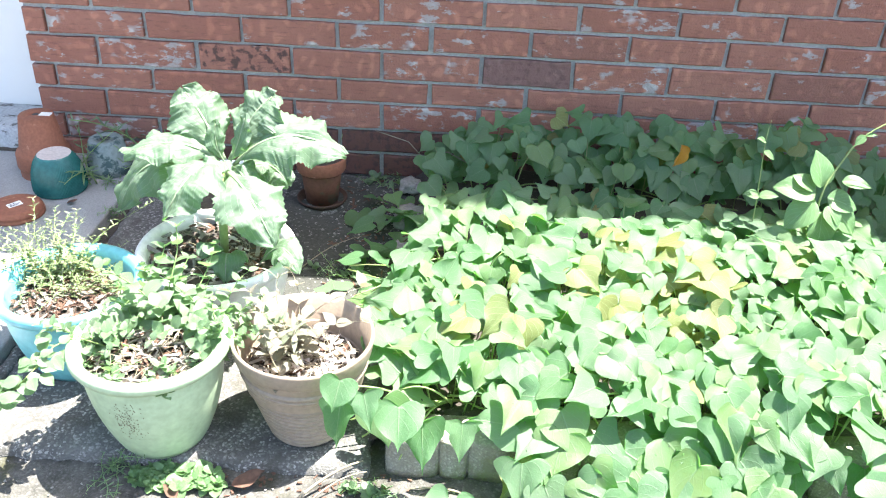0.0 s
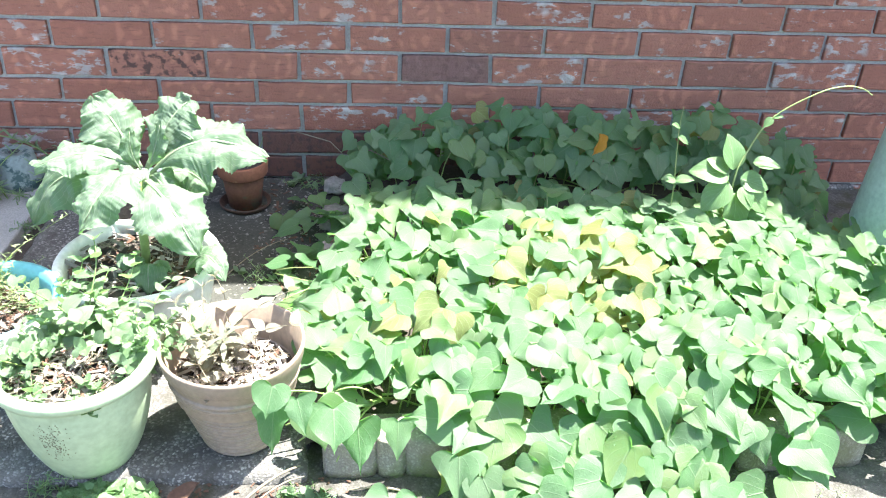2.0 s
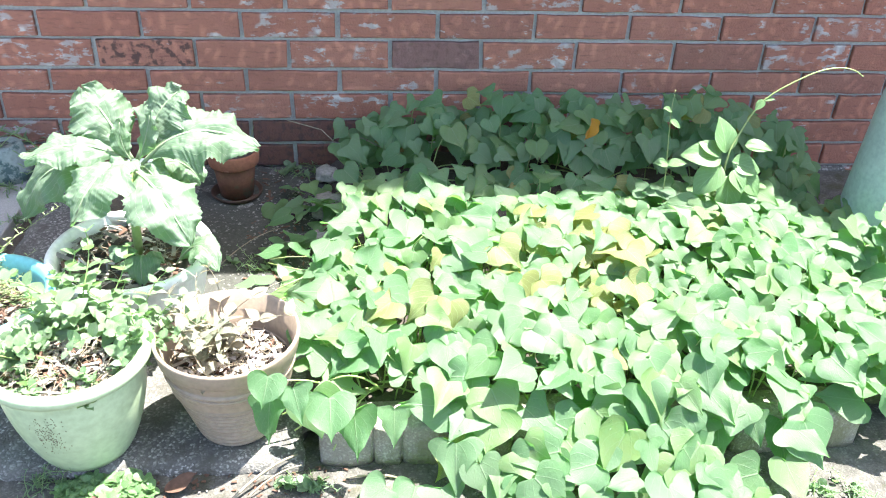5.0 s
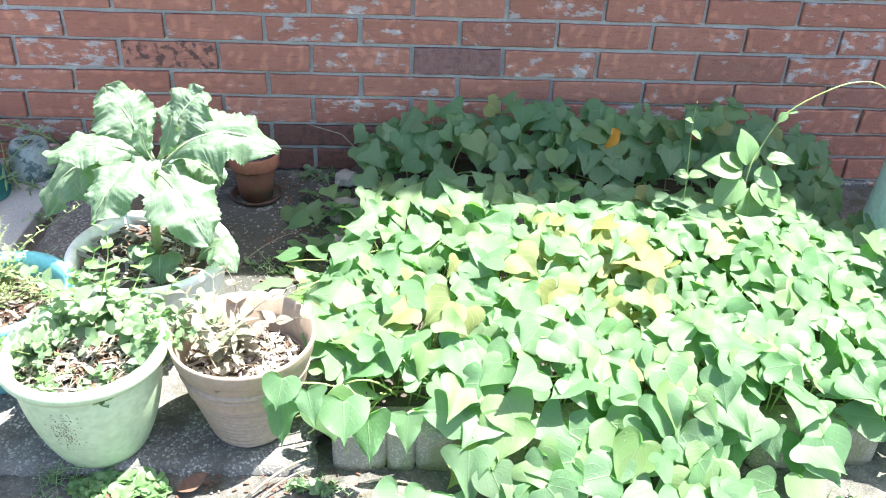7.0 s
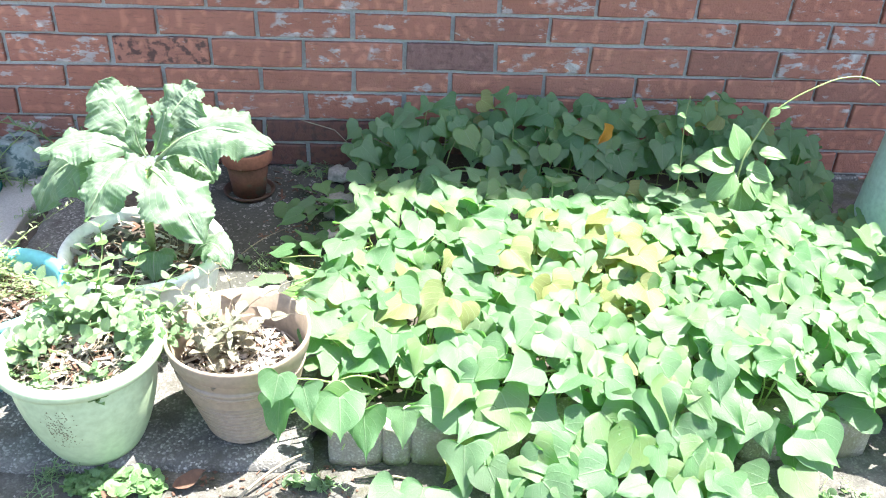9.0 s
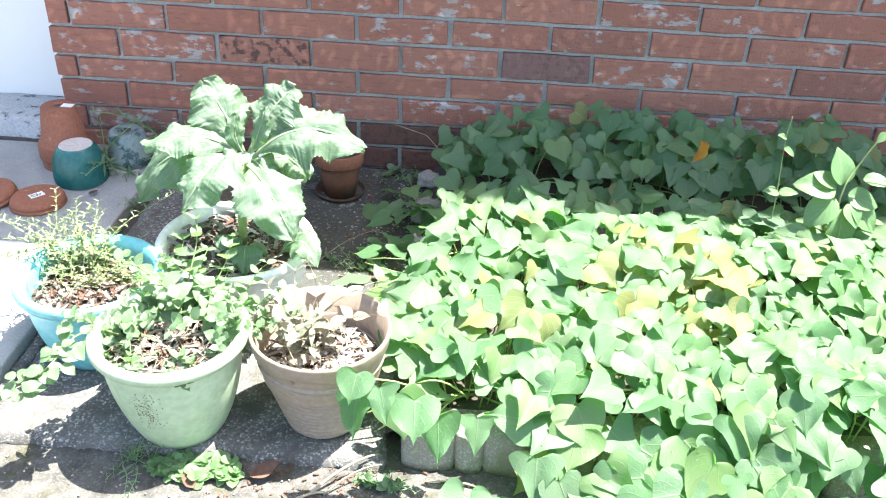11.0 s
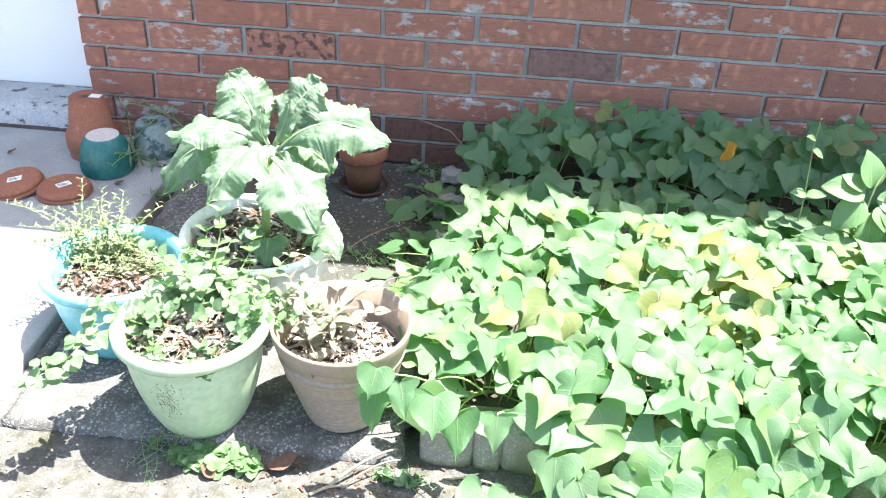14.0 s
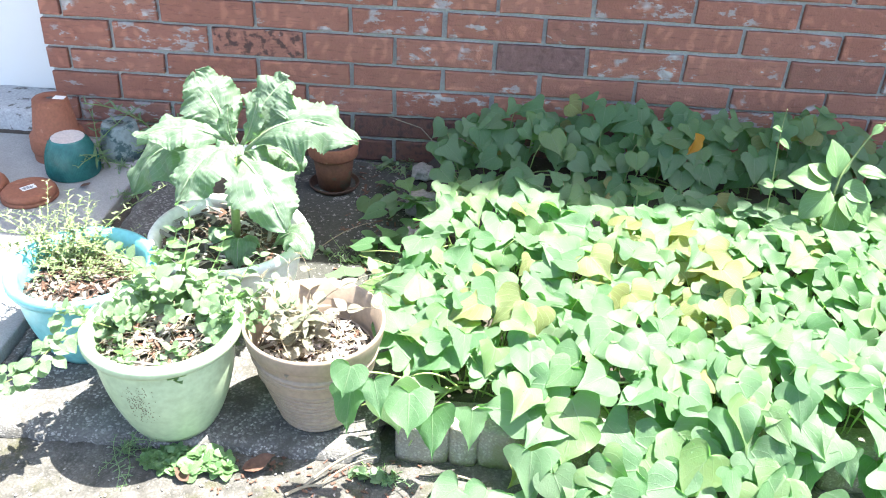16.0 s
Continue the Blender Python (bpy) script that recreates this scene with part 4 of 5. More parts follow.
# ---- herbs in the pots ----
def sprig_mesh(seed, length, pairs, size, outline, material, bend=0.3, stem=0.0014, spread=0.9):
    """A stem with opposite leaves, growing along +z and leaning to +x."""
    rng = random.Random(seed)
    bm = bmesh.new()
    uv = bm.loops.layers.uv.verify()
    pts = [Vector((bend * length * (u * u), 0.02 * math.sin(u * 5 + seed) * length * 3, length * u * (1 - 0.3 * bend * u))) for u in (i / 8 for i in range(9))]
    tube(bm, pts, stem, stem * 0.5, 4)
    for k in range(pairs):
        u = (k + 0.8) / pairs
        f = u * 8
        i = min(int(f), 7)
        p = pts[i].lerp(pts[i + 1], f - i)
        a0 = k * 1.57 + rng.uniform(-0.4, 0.4)
        s = size * (1.15 - 0.55 * u) * rng.uniform(0.75, 1.2)
        for a in (a0, a0 + math.pi):
            lift = rng.uniform(0.0, 0.5) + 0.5 * u
            tip = Vector((math.cos(a) * spread, math.sin(a) * spread, lift))
            blade(bm, outline, aim(p, tip, (rng.uniform(-0.3, 0.3), rng.uniform(-0.3, 0.3), 1), s), rng.uniform(0.1, 0.5), rng.uniform(0.0, 0.5), 0.03, seed + k, uv, 1)
    me = bpy.data.meshes.new("sprig")
    finish(bm).to_mesh(me)
    bm.free()
    me.materials.append(material)
    me.polygons.foreach_set("use_smooth", [True] * len(me.polygons))
    return me


def sprig(me, plant, at, lean, turn, scale=1.0, label=""):
    ob = new("sprig", me)
    ob.parent = plant
    ob.matrix_basis = Matrix.LocRotScale(Vector(at) - plant.location, Euler((0, lean, turn)), (scale,) * 3)
    return tagged(ob, label)


rng = random.Random(77)
mint = thing("mint_plant", (-0.64, -1.268, FLOOR + 0.2), "bushy mint with small bright green leaves in the planter", "plant")
MINT = [sprig_mesh(100 + i, rng.uniform(0.09, 0.135), rng.randint(5, 7), rng.uniform(0.025, 0.035), MINT_LEAF, M_MINT, rng.uniform(0.1, 0.6)) for i in range(9)]
LOW = [sprig_mesh(120 + i, 0.035, 4, 0.021, MINT_LEAF, M_MINT, 0.5) for i in range(4)]
for _ in range(36):
    a, q = rng.uniform(-0.15, math.pi + 0.1), 0.135 * math.sqrt(rng.uniform(0.55, 1))
    sprig(rng.choice(MINT), mint, (-0.64 + q * math.cos(a), -1.268 + q * math.sin(a), FLOOR + 0.2), rng.uniform(0.0, 0.7), rng.uniform(0, 6.3), rng.uniform(0.7, 1.15) * (1.0 + 0.55 * max(0.0, math.sin(a)) * q / 0.13))
for _ in range(30):
    a, q = rng.uniform(3.1, 6.0), 0.128 * math.sqrt(rng.uniform(0.3, 1))
    sprig(rng.choice(LOW), mint, (-0.64 + q * math.cos(a), -1.268 + q * math.sin(a), FLOOR + 0.203), rng.uniform(0.0, 0.9), rng.uniform(0, 6.3), rng.uniform(0.7, 1.4))
for x, y, h, lean, turn in ((-0.70, -1.14, 1.35, 0.25, 1.6), (-0.66, -1.13, 1.5, 0.2, 1.2), (-0.60, -1.14, 1.55, 0.25, 1.4), (-0.55, -1.15, 1.45, 0.35, 0.9), (-0.52, -1.18, 1.3, 0.55, 0.3), (-0.51, -1.22, 1.2, 0.6, 0.0), (-0.74, -1.16, 1.2, 0.35, 2.2), (-0.53, -1.25, 1.1, 0.7, -0.2), (-0.63, -1.16, 1.7, 0.15, 1.8)):
    sprig(rng.choice(MINT), mint, (x, y, FLOOR + 0.2), lean, turn, h)
RUN = [Vector(p) for p in ((-0.74, -1.27, 0.245), (-0.785, -1.295, 0.285), (-0.815, -1.325, 0.28), (-0.840, -1.365, 0.255), (-0.865, -1.405, 0.235), (-0.895, -1.435, 0.232))]
for f, n in ((1.9, 7), (2.4, 8), (2.9, 9), (3.4, 8), (3.9, 6), (4.55, 5), (4.95, 7)):
    hub = RUN[int(f)].lerp(RUN[int(f) + 1], f % 1)
    for k in range(n):
        yaw = 6.283 * k / n + rng.uniform(-0.5, 0.5)
        tip = Vector((math.cos(yaw), math.sin(yaw), rng.uniform(-0.3, 0.5)))
        at = hub + Vector((rng.uniform(-0.015, 0.015), rng.uniform(-0.02, 0.01), rng.uniform(-0.02, 0.02))) + tip * 0.006
        bm = finish(blade(bmesh.new(), MINT_LEAF, aim(at - mint.location, tip, (rng.gauss(0, 0.25), rng.gauss(-0.5, 0.25), 1), rng.uniform(0.022, 0.036)), 0.3, 0.25, 0.03, k))
        part("leaf", bm, M_MINT, mint)
bm = bmesh.new()
base = mint.location
tube(bm, [p - base for p in RUN], 0.0018, 0.001, 5)
part("runner", bm, M_STEM, mint)

herb = thing("herb_plant", (-0.917, -1.035, FLOOR + 0.15), "straggly half-dry herb with narrow pale green leaves", "plant")
HERB = [sprig_mesh(140 + i, rng.uniform(0.11, 0.18), 16, rng.uniform(0.018, 0.026), LANCE, M_HERB, rng.uniform(0.4, 1.3), 0.0009, 0.8) for i in range(6)]
for _ in range(28):
    a, q = rng.uniform(-0.2, math.pi + 0.4), 0.12 * math.sqrt(rng.random())
    sprig(rng.choice(HERB), herb, (-0.917 + q * math.cos(a) - 0.01, -1.035 + q * math.sin(a), FLOOR + 0.153), rng.uniform(0.1, 1.0), rng.gauss(2.6, 1.0), rng.uniform(0.7, 1.15))
for _ in range(25):
    sprig(rng.choice(HERB), herb, (-1.0 + rng.uniform(-0.04, 0.09), -0.95 + rng.uniform(-0.05, 0.04), FLOOR + 0.17), rng.uniform(0.0, 0.42), rng.gauss(2.6, 1.4), rng.uniform(0.85, 1.3))

dried = thing("dried_plant", (-0.38, -1.22, FLOOR + 0.16), "withered plant with straw-coloured stems and curled leaves", "plant")
DRIED = [sprig_mesh(160 + i, rng.uniform(0.15, 0.21), 4, rng.uniform(0.044, 0.058), LANCE if i % 2 else OVATE, M_DRY, rng.uniform(0.2, 0.8), 0.0013, 0.8) for i in range(5)]
for _ in range(14):
    a, q = rng.uniform(1.6, 4.4), 0.112 * math.sqrt(rng.random())
    sprig(rng.choice(DRIED), dried, (-0.345 + q * math.cos(a), -1.225 + q * math.sin(a), FLOOR + 0.163), rng.uniform(0.0, 0.35), rng.uniform(0, 6.3), rng.uniform(0.75, 1.2))

# dirt spatter on the green planter: low flat crusts on its wall
bm = bmesh.new()
for _ in range(170):
    a, z = rng.gauss(-1.66, 0.11), min(0.195, rng.gauss(0.15, 0.026))
    u = min(max(z / 0.220, 0.02), 1)
    r = 0.085 + 0.055 * math.sin(u * math.pi / 2) ** 0.8 + 0.0004
    s = rng.uniform(0.0005, 0.0019)
    m = Matrix.Translation((r * math.cos(a), r * math.sin(a), z)) @ Matrix.Rotation(a, 4, "Z") @ Matrix.Diagonal((0.0006, s, s * rng.uniform(0.5, 1.4), 1))
    bmesh.ops.create_icosphere(bm, subdivisions=1, radius=1.0, matrix=m)
tagged(part("dirt_spatter", bm, M_CRUST, green_pot, "dark dried dirt spatter"), kind="stuff")


# ---- climbing weed and shoots in the bed ----
creeper = thing("creeper", (0.86, -0.70, 0.10), "young creeper with a whorl of ovate leaves and an arching tendril", "plant")
c0 = Vector((0.860, -0.672, 0.372))


def smooth_path(pts, n=5):
    """Rounded path through points."""
    pts = [Vector(p) for p in pts]
    out = []
    for i in range(len(pts) - 1):
        a, b, c, d = (pts[min(max(i + k, 0), len(pts) - 1)] for k in (-1, 0, 1, 2))
        for k in range(n):
            u = k / n
            out.append(0.5 * (2 * b + (c - a) * u + (2 * a - 5 * b + 4 * c - d) * u * u + (3 * b - a - 3 * c + d) * u ** 3))
    return out + [pts[-1]]


for k, (off, tip, s, face) in enumerate((
        ((0, 0.01, 0.01), (-0.12, 0.25, 1.0), 0.092, (0.35, -0.85, 0.4)), ((0.005, 0, 0.0), (1.0, -0.25, -0.10), 0.080, (0.05, -0.65, 0.75)),
        ((-0.005, 0, 0.005), (-1.0, 0.0, 0.28), 0.100, (0.1, -0.55, 0.8)), ((-0.01, -0.012, 0), (-0.72, -0.35, -0.55), 0.096, (-0.3, -0.7, 0.65)),
        ((0.014, -0.008, -0.015), (0.85, -0.30, -0.50), 0.098, (0.3, -0.65, 0.7)), ((0.0, -0.02, -0.02), (0.10, -0.45, -0.9), 0.108, (0.2, -0.85, 0.45)),
        ((-0.012, 0, 0.01), (-0.6, 0.2, 0.5), 0.062, (0.3, -0.6, 0.7)), ((0.01, -0.012, -0.01), (0.30, -0.65, -0.45), 0.062, (0.1, -0.6, 0.8)))):
    bm = finish(blade(bmesh.new(), ROUND, aim(c0 + Vector(off) + Vector(tip).normalized() * 0.01 - creeper.location, tip, face, s), 0.30, 0.30, 0.03, k, None, 3))
    part("leaf", bm, M_CREEPER, creeper)
bm = bmesh.new()
tube(bm, smooth_path([Vector(p) - creeper.location for p in ((0.87, -0.72, 0.08), (0.865, -0.68, 0.22), c0, (0.885, -0.655, 0.44), (0.93, -0.655, 0.535), (1.025, -0.66, 0.603), (1.09, -0.66, 0.622), (1.135, -0.66, 0.617), (1.165, -0.66, 0.600))]), 0.0028, 0.0014, 6)
part("stem", bm, M_STEM, creeper)
for at, tip, s in (((0.93, -0.655, 0.535), (-0.6, -0.3, -0.5), 0.035), ((0.93, -0.655, 0.535), (0.4, -0.2, 0.2), 0.025), ((0.905, -0.66, 0.412), (1.0, -0.4, 0.12), 0.070), ((0.862, -0.715, 0.275), (-0.55, -0.25, -0.62), 0.082), ((0.842, -0.72, 0.18), (0.6, -0.55, -0.25), 0.05)):
    part("leaf", finish(blade(bmesh.new(), OVATE, aim(Vector(at) - creeper.location, tip, (0, -0.5, 1), s), 0.3, 0.2, 0.02, s, None, 3)), M_CREEPER, creeper)

shoot = thing("creeper", (0.72, -0.63, 0.10), "thin upright shoot with a few tiny leaves", "plant")
bm = bmesh.new()
tube(bm, smooth_path([Vector(p) - shoot.location for p in ((0.725, -0.64, 0.08), (0.722, -0.63, 0.30), (0.715, -0.625, 0.40), (0.709, -0.62, 0.49), (0.712, -0.615, 0.545))]), 0.0020, 0.0006, 5)
part("stem", bm, M_STEM, shoot)
for at, tip, s in (((0.71, -0.622, 0.465), (1, -0.3, -0.5), 0.035), ((0.709, -0.62, 0.49), (-0.6, -0.3, 0.4), 0.03), ((0.722, -0.632, 0.345), (1.0, -0.35, 0.35), 0.048), ((0.722, -0.632, 0.345), (-1.0, -0.35, 0.35), 0.048)):
    part("leaf", finish(blade(bmesh.new(), OVATE, aim(Vector(at) - shoot.location, tip, (0, -0.5, 1), s), 0.3, 0.2, 0.02, s)), M_CREEPER, shoot)

# ochre leaf among the shaded vines
ob = leaf_part(leaf_mesh("withered_leaf", ROUND, M_OCHRE, 0.9, 0.5, 0.09, 4), shade_plants[2], aim((0.585, -0.315, 0.335), (0.1, -0.3, -1), (0.5, -0.8, 0.3), 0.068))
ob.name = "withered_leaf"

# trailing leaves over the beige pot and along the shaded dirt
rng = random.Random(55)
for x, y, z, yaw, dip, s in ((-0.245, -1.385, 0.290, -1.8, 0.75, 0.072), (-0.245, -1.39, 0.235, -1.7, 0.9, 0.088), (-0.200, -1.39, 0.265, -1.2, 0.8, 0.075), (-0.135, -1.37, 0.22, -1.5, 0.7, 0.10), (-0.09, -1.36, 0.175, -1.4, 0.95, 0.105), (-0.01, -1.345, 0.165, -1.6, 1.0, 0.085), (0.11, -1.40, 0.12, -1.6, 0.9, 0.11), (0.03, -1.43, 0.035, -1.9, 0.35, 0.09), (-0.03, -1.43, 0.035, -2.6, 0.3, 0.085), (0.08, -1.45, 0.05, -1.3, 0.6, 0.10)):
    tip = Vector((math.cos(yaw) * math.cos(dip), math.sin(yaw) * math.cos(dip), -math.sin(dip)))
    leaf_part(rng.choice(SWEET), front_plants[0], aim((x, y, z), tip, (rng.uniform(-0.3, 0.3), -0.5, 1), s))
for _ in range(30):
    x, y = rng.uniform(-0.36, -0.10), rng.uniform(-0.75, -0.22)
    yaw = rng.uniform(0, 6.3)
    leaf_part(rng.choice(SWEET), shade_plants[0], aim((x, y, rng.uniform(0.05, 0.13)), (math.cos(yaw), math.sin(yaw), -0.3), (rng.gauss(0, 0.3), rng.gauss(-0.2, 0.3), 1), rng.uniform(0.06, 0.09)))
for at, tip, sz in (((1.215, -0.80, 0.255), (-0.7, -0.5, -0.2), 0.085), ((1.275, -0.81, 0.29), (0.5, -0.6, -0.5), 0.08), ((1.12, -0.84, 0.24), (0.6, -0.7, -0.2), 0.09), ((1.17, -0.86, 0.20), (-0.5, -0.8, -0.3), 0.085)):
    leaf_part(rng.choice(SWEET), front_plants[-1], aim(at, tip, (0.1, -0.4, 1), sz))
for _ in range(13):                                  # leaves leaning on the container
    x = rng.uniform(1.08, 1.30)
    yaw = rng.gauss(-1.5, 0.9)
    leaf_part(rng.choice(SWEET), front_plants[-1], aim((x, -0.84 + rng.uniform(-0.05, 0.04), rng.uniform(0.15, 0.31)), (math.cos(yaw), math.sin(yaw), -0.5), (rng.gauss(0, 0.3), rng.gauss(-0.4, 0.3), 1), rng.uniform(0.065, 0.09)))
for _ in range(34):                                  # low leaves between the bed and the container
    x, y = rng.uniform(0.98, 1.36), rng.uniform(-0.60, -0.10)
    yaw = rng.gauss(-1.6, 0.9)
    leaf_part(rng.choice(SWEET), shade_plants[-1], aim((x, y, rng.uniform(0.09, 0.20)), (math.cos(yaw), math.sin(yaw), -0.6), (rng.gauss(0, 0.3), rng.gauss(-0.4, 0.3), 1), rng.uniform(0.06, 0.095)))
runner = thing("sweet_potato_plant", (-0.25, -0.95, FLOOR), "bare sweet potato runners trailing out of the bed", "plant", "sunlit sweet potato vines")
for k in range(9):
    a = Vector((rng.uniform(-0.12, 0.02), rng.uniform(-0.95, -0.7), rng.uniform(0.12, 0.22))) - runner.location
    b = Vector((rng.uniform(-0.34, -0.2), rng.uniform(-1.0, -0.75), rng.uniform(0.05, 0.2))) - runner.location
    part("stem", tube(bmesh.new(), arc(a, b, rng.uniform(0.0, 0.05), 7, (0, rng.uniform(-0.03, 0.03), 0)), 0.0022, 0.0013, 5), M_STEM, runner)
for k in range(8):
    yaw = rng.uniform(1.5, 4.8)
    leaf_part(rng.choice(SWEET), runner, aim((rng.uniform(-0.33, -0.15), rng.uniform(-1.0, -0.72), rng.uniform(0.10, 0.2)), (math.cos(yaw), math.sin(yaw), -0.3), (rng.gauss(0, 0.3), rng.gauss(-0.2, 0.3), 1), rng.uniform(0.06, 0.1)))


for k in range(16):                                 # green runners along the open front of the bed
    x = rng.uniform(-0.16, 0.30)
    a = Vector((x, rng.uniform(-1.26, -1.16), rng.uniform(0.10, 0.15))) - runner.location
    b = Vector((x + rng.uniform(0.12, 0.30) * rng.choice((-0.6, 1)), rng.uniform(-1.29, -1.15), rng.uniform(0.11, 0.20))) - runner.location
    part("stem", tube(bmesh.new(), arc(a, b, rng.uniform(0.0, 0.04), 8, (0, rng.uniform(-0.03, 0.0), 0)), 0.0026, 0.0016, 5), M_STEM, runner)


vine = thing("dry_vine", (0.02, -0.30, 0.07), "thin pale dry vine loops in front of the shaded leaves", "vine")
for pts in (((-0.19, -0.52, 0.05), (-0.13, -0.46, 0.17), (-0.06, -0.44, 0.185), (0.02, -0.44, 0.13), (0.09, -0.45, 0.06)), ((-0.33, -0.05, 0.21), (-0.22, -0.08, 0.19), (-0.16, -0.12, 0.145), (-0.11, -0.16, 0.15)), ((-0.15, -0.10, 0.16), (-0.09, -0.14, 0.19), (-0.02, -0.2, 0.18)), ((0.10, -0.30, 0.10), (0.14, -0.33, 0.12), (0.22, -0.36, 0.09), (0.29, -0.35, 0.10)), ((0.12, -0.40, 0.09), (0.2, -0.33, 0.10), (0.27, -0.26, 0.13)), ((0.16, -0.42, 0.085), (0.26, -0.34, 0.095))):
    part("stem", tube(bmesh.new(), [Vector(p) - vine.location for p in pts], 0.0018, 0.0013, 5), M_STRAW, vine)


# ---- weeds and litter on the ground ----
WEED = [sprig_mesh(180 + i, rng.uniform(0.05, 0.09), 8, 0.018, NARROW, M_MINT, 0.7, 0.0009, 0.8) for i in range(4)]
CLOVER = [sprig_mesh(190 + i, 0.016, 2, 0.021, CLOVER_LEAF, M_MINT, 0.4, 0.0008, 1.0) for i in range(4)]


def weed(at, n, r, label, kinds, lean=(0.2, 1.2), scale=(0.7, 1.2)):
    bm = bmesh.new()
    for _ in range(n):
        a, q = rng.uniform(0, 6.3), r * math.sqrt(rng.random())
        old = len(bm.verts)
        bm.from_mesh(rng.choice(kinds))
        bm.verts.ensure_lookup_table()
        m = Matrix.LocRotScale((q * math.cos(a) * 1.5, q * math.sin(a) * 0.7, 0), Euler((0, rng.uniform(*lean), rng.uniform(0, 6.3))), (rng.uniform(*scale),) * 3)
        bmesh.ops.transform(bm, matrix=m, verts=bm.verts[old:])
    p = thing("weed", at, label, "weed", "ground weeds")
    tagged(part("foliage", bm, M_CREEPER if kinds is CLOVER else M_MINT, p), kind="stuff")


weed((-0.715, -1.385, 0.0), 12, 0.025, "small feathery weed beside the planter", WEED)
weed((-0.625, -1.385, 0.0), 60, 0.038, "low clover growing in the crack below the planter", CLOVER, (0.0, 0.5))
weed((-0.545, -1.395, 0.0), 34, 0.036, "low clover growing in the crack below the planter", CLOVER, (0.0, 0.5), (0.8, 1.5))
weed((-0.20, -1.39, 0.0), 14, 0.03, "small weed by the edging block", CLOVER + WEED[:1])
weed((-1.15, -0.20, 0.03), 9, 0.03, "wiry weed growing from the slab joint", WEED, (0.2, 1.3), (1.0, 1.9))
weed((-1.225, -0.225, PZ), 5, 0.02, "wiry weed growing from the slab joint", WEED, (0.1, 0.7), (1.6, 2.6))
weed((-1.08, -0.36, 0.03), 6, 0.02, "wiry weed growing from the slab joint", WEED, (0.5, 1.4), (0.8, 1.3))
weed((-1.02, -0.07, FLOOR), 16, 0.07, "thin weed against the brick wall", WEED, (0.0, 0.4), (2.0, 3.6))
weed((-0.30, -0.06, FLOOR), 14, 0.05, "small weed at the foot of the wall", WEED + CLOVER, (0.2, 1.0), (0.8, 1.4))
weed((-0.38, -0.62, FLOOR), 14, 0.06, "small weed in the dirt", WEED + CLOVER, (0.2, 1.0), (0.8, 1.2))
weed((0.90, -1.44, 0.0), 12, 0.04, "small weed by the edging block", WEED + CLOVER, (0.2, 1.0), (0.8, 1.2))
weed((1.20, -1.05, 0.0), 40, 0.09, "dry grassy weed beside the bed", WEED + DRIED[:1], (0.2, 1.2), (0.8, 1.4))

# litter: one heap of crumbs and straw a patch
def litter(name, x0, x1, y0, y1, z, n, material, seed, label, size=(0.006, 0.03)):
    rng = random.Random(seed)
    bm = bmesh.new()
    for _ in range(n):
        l, w, th = rng.uniform(*size), min(size[1], rng.uniform(0.0015, 0.006)), rng.uniform(0.001, 0.003)
        m = Matrix.LocRotScale((rng.uniform(x0, x1), rng.uniform(y0, y1), z + th * 0.6 + 0.002), Euler((rng.uniform(-0.2, 0.2), rng.uniform(-0.2, 0.2), rng.uniform(0, 6.3))), (l, w, th))
        for v in bmesh.ops.create_cube(bm, size=1.0, matrix=m)["verts"]:
            v.co += Vector((rng.uniform(-1, 1), rng.uniform(-1, 1), 0)) * w * 0.4
    solid(name, bm, material, label, "litter", kind="stuff")


litter("leaf_litter", -0.42, -0.18, -0.75, -0.05, FLOOR + 0.003, 120, M_WOOD, 61, "brown plant crumbs on the dirt")
litter("gravel", -0.42, -0.18, -0.9, -0.05, FLOOR + 0.003, 260, M_STONE, 62, "pale grit on the dirt", (0.002, 0.007))
litter("straw_litter", -0.52, -0.1, -1.46, -1.34, 0.0, 90, M_WOOD, 63, "brown plant crumbs below the pots", (0.003, 0.014))
litter("gravel", -1.1, 1.2, -1.7, -1.36, 0.0, 260, M_STONE, 64, "pale grit on the concrete", (0.002, 0.005))
litter("mulch", 0.05, 0.30, -0.46, -0.28, 0.085, 120, M_WOOD, 65, "red-brown mulch between the vines", (0.01, 0.04))
litter("mulch", -0.2, 1.2, -0.62, -0.46, 0.08, 160, M_WOOD, 66, "red-brown mulch between the vines", (0.01, 0.04))


def twig(a, b, r, label, lift=0.01):
    bm = tube(bmesh.new(), arc(a, b, lift, 6, (0.0, 0.008, 0)), r, r * 0.6, 6)
    solid("twig", bm, M_STRAW, label, "twig", "fallen twigs", smooth=True)


twig((-0.34, -1.435, 0.006), (-0.21, -1.335, 0.035), 0.0035, "dry bleached twig leaning on the paving")
twig((-0.31, -1.43, 0.005), (-0.20, -1.36, 0.03), 0.0022, "dry bleached twig leaning on the paving")
twig((-0.37, -1.455, 0.005), (-0.30, -1.425, 0.006), 0.004, "short bleached twig on the concrete", 0.002)
twig((-0.48, -0.62, FLOOR + 0.003), (-0.33, -0.42, FLOOR + 0.004), 0.0018, "thin dry stalk on the dirt", 0.015)
twig((0.02, -1.385, 0.004), (-0.11, -1.375, 0.004), 0.003, "dry stalk beside the edging block", 0.004)


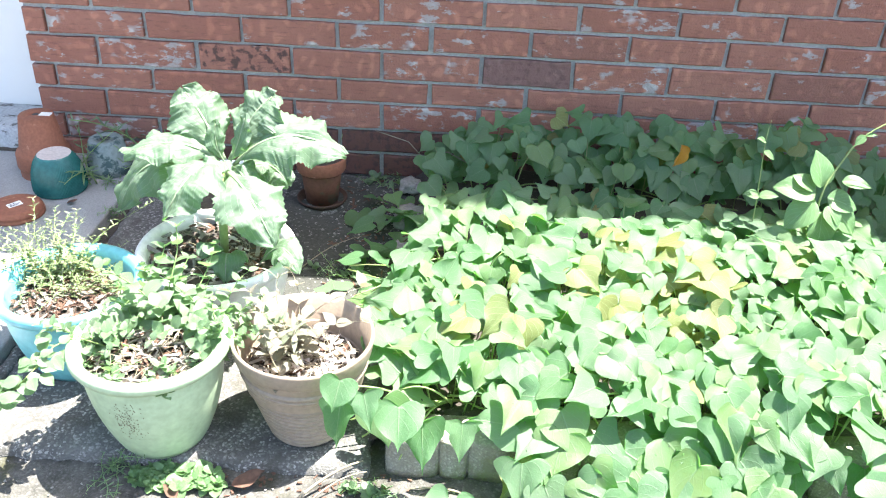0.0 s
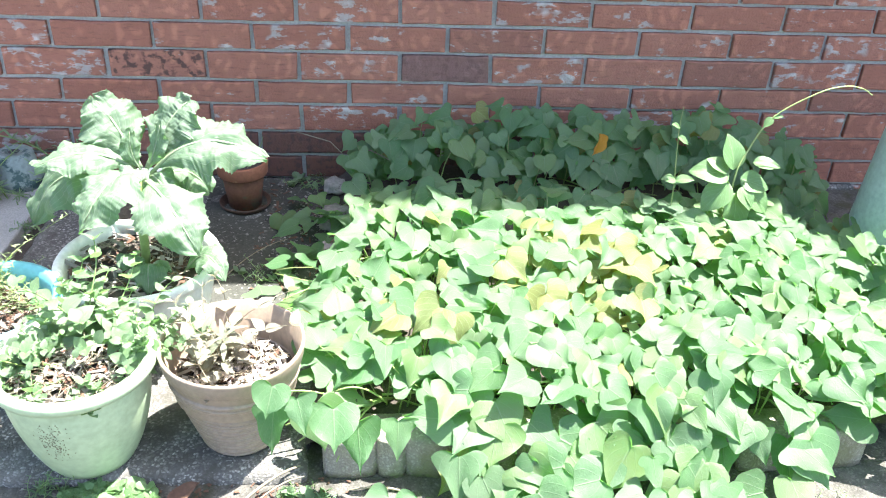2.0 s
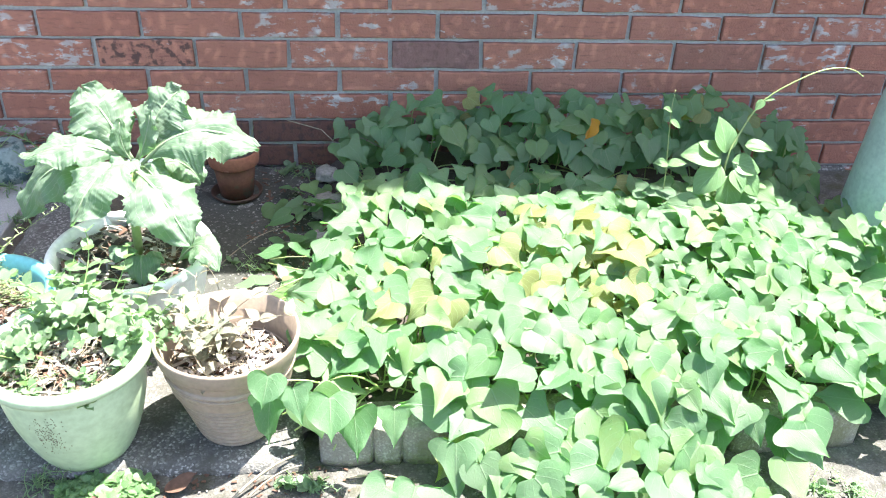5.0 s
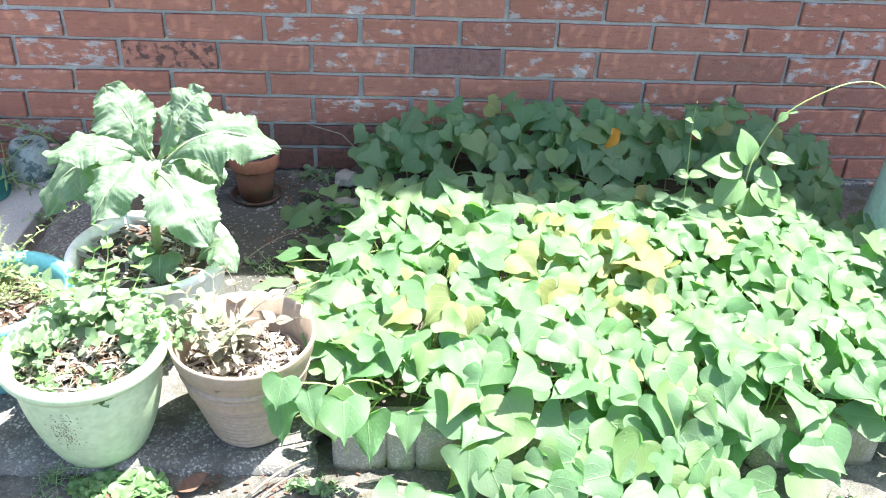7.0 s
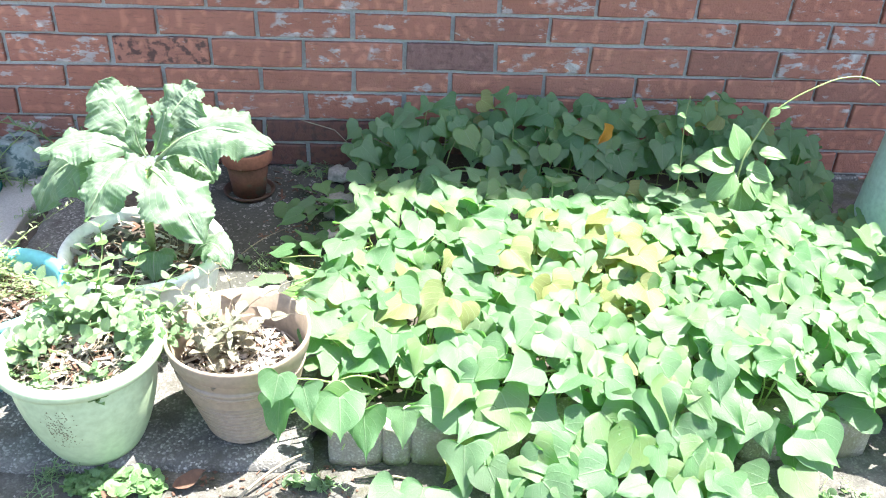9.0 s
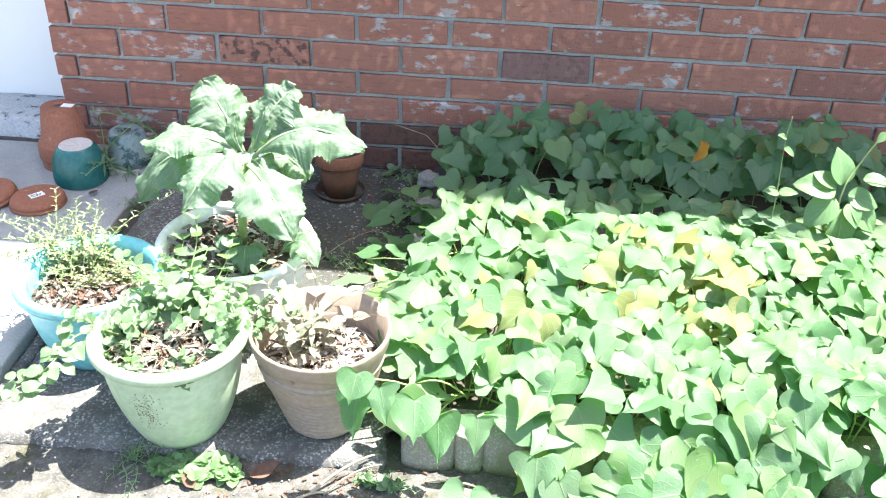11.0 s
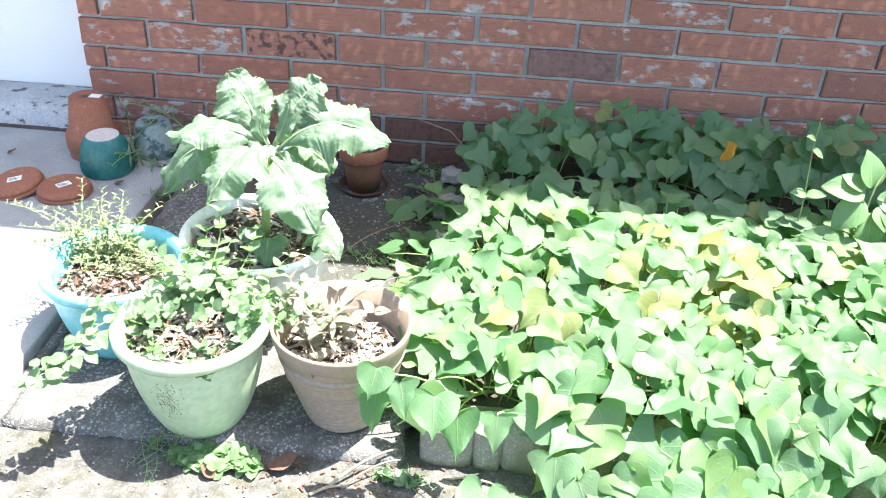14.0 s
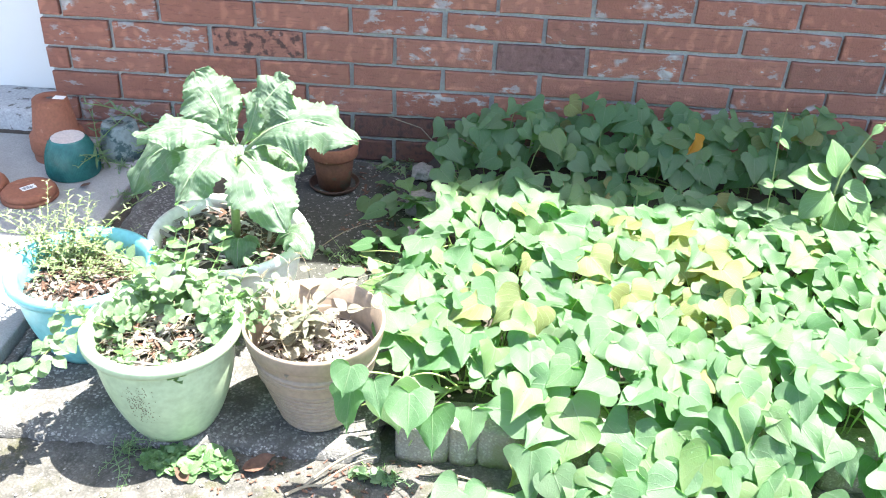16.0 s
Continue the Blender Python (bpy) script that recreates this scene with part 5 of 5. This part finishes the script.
def dry_leaf(at, turn, s):
    bm = finish(blade(bmesh.new(), OVATE, aim((0, 0, 0.004), (1, 0, 0.1), (0, 0, 1), s), 0.6, -0.3, 0.05, s * 40))
    ob = solid("fallen_leaf", bm, M_WOOD, "dry brown fallen leaf on the ground", "fallen leaf", "fallen leaves", at=at, smooth=True)
    ob.rotation_euler = Euler((0, 0, turn))


for at, turn, s in (((-0.47, -1.40, 0.003), 0.3, 0.07), ((-1.66, -0.22, PZ), 0.8, 0.03), ((-1.24, -0.36, PZ), 0.1, 0.035), ((-0.27, -0.55, FLOOR), 2.0, 0.05), ((-0.57, -1.44, 0.003), 2.6, 0.04)):
    dry_leaf(at, turn, s)


# ---- bricks of the wall, last ----
def brick_mesh(length, h, seed, material):
    """A brick with a slightly ragged, worn front arris."""
    rng = random.Random(seed)
    bm = bmesh.new()
    n = 5 if length > 0.1 else 2
    ring = [(length * i / n, 0.0) for i in range(n + 1)] + [(length * i / n, h) for i in range(n, -1, -1)]
    out = [(x + rng.uniform(-1, 1) * 0.0019, z + rng.uniform(-1, 1) * 0.0017) for x, z in ring]
    cx, cz = length / 2, h / 2
    inner = [(x - math.copysign(rng.uniform(0.001, 0.0045), x - cx) if abs(abs(x - cx) - cx) < 0.01 else x, z - math.copysign(rng.uniform(0.001, 0.0045), z - cz)) for x, z in out]
    tilt = rng.uniform(-0.0012, 0.0012)
    rows = [[bm.verts.new((x, 0.06, z)) for x, z in out], [bm.verts.new((x, rng.uniform(0.0015, 0.004), z)) for x, z in out], [bm.verts.new((x, rng.uniform(-0.0002, 0.0002) + tilt * (x - cx) / cx, z)) for x, z in inner]]
    for a, b in zip(rows, rows[1:]):
        for i in range(len(ring)):
            j = (i + 1) % len(ring)
            bm.faces.new((a[i], a[j], b[j], b[i]))
    m = len(ring) // 2
    for i in range(m - 1):                             # front face in upright strips
        bm.faces.new((rows[2][i], rows[2][i + 1], rows[2][len(ring) - 2 - i], rows[2][len(ring) - 1 - i]))
    bmesh.ops.recalc_face_normals(bm, faces=bm.faces)
    me = bpy.data.meshes.new("brick")
    bm.to_mesh(me)
    bm.free()
    me.materials.append(material)
    return me


# hand-laid: bed joints wander in height, head joints along the course
BED_OFF = {-3: -0.008, -2: -0.001, -1: -0.009, 0: 0.002}
EVEN_OFF = dict(zip(range(-9, 12, 2), (-0.003, 0.007, 0.005, 0.002, -0.009, -0.004, -0.005, -0.009, -0.015, -0.014, -0.025)))
ODD_OFF = dict(zip(range(-8, 11, 2), (-0.005, 0.008, 0.007, -0.011, 0.0, -0.016, -0.017, -0.004, -0.012, -0.022)))


def bed(c):
    return BZ + c * BH + (BED_OFF[c] if c in BED_OFF else -0.006 if c < -3 else 0.004)


def head(c, k):
    off = EVEN_OFF if c % 2 == 0 else ODD_OFF
    return k * BL / 2 + off.get(k, -0.024)


rng = random.Random(9)
upper = []
for c in range(-6, 24):
    z, h = bed(c) + 0.0068, bed(c + 1) - bed(c) - 0.0136
    k = -9 if c % 2 == 0 else -8                        # half-brick number of the first head joint
    left = WALL_LEFT + rng.uniform(-0.006, 0.006)
    while left < 3.6:
        right = head(c, k)
        if left < WALL_LEFT + 0.01:
            kind, x0 = M_BRICK, left
        else:
            x0, kind = left + 0.0068, None
            n = k - 2                                  # the brick's left joint
            if (c, n) == (-1, 0):
                kind = M_BRICK_GREY
            elif (c, n) == (-1, -6):
                kind = M_BRICK_STAINED
            # lowest courses behind the pots: dirty, with the corner's shade in their colour
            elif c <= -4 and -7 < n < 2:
                kind = M_BRICK_DIRTY_SHADED
            else:
                kind = rng.choice((M_BRICK, M_BRICK_CLEAN, M_BRICK, M_BRICK_SMEARED, M_BRICK, M_BRICK_CLEAN, M_BRICK_SMEARED, M_BRICK_CLEAN))
        me = brick_mesh(right - 0.0068 - x0, h, 1000 + c * 40 + k, kind)
        m = Matrix.Translation((x0, rng.uniform(-0.0015, 0.0015), z + rng.uniform(-0.0012, 0.0012)))
        if c <= 3 and x0 < 2.2:
            ob = new("brick", me)
            ob.parent = wall
            ob.matrix_basis = m
        else:
            upper.append((me, m))
        left, k = right, k + 2
vs, fs = [], []
for me, m in upper:
    o = len(vs)
    vs += [m @ v.co for v in me.vertices]
    fs += [[o + i for i in p.vertices] for p in me.polygons]
me = bpy.data.meshes.new("upper_bricks")
me.from_pydata([tuple(v) for v in vs], [], fs)
me.materials.append(M_BRICK)
ob = new("upper_bricks", me)
ob.parent = wall
tagged(ob, kind="stuff")
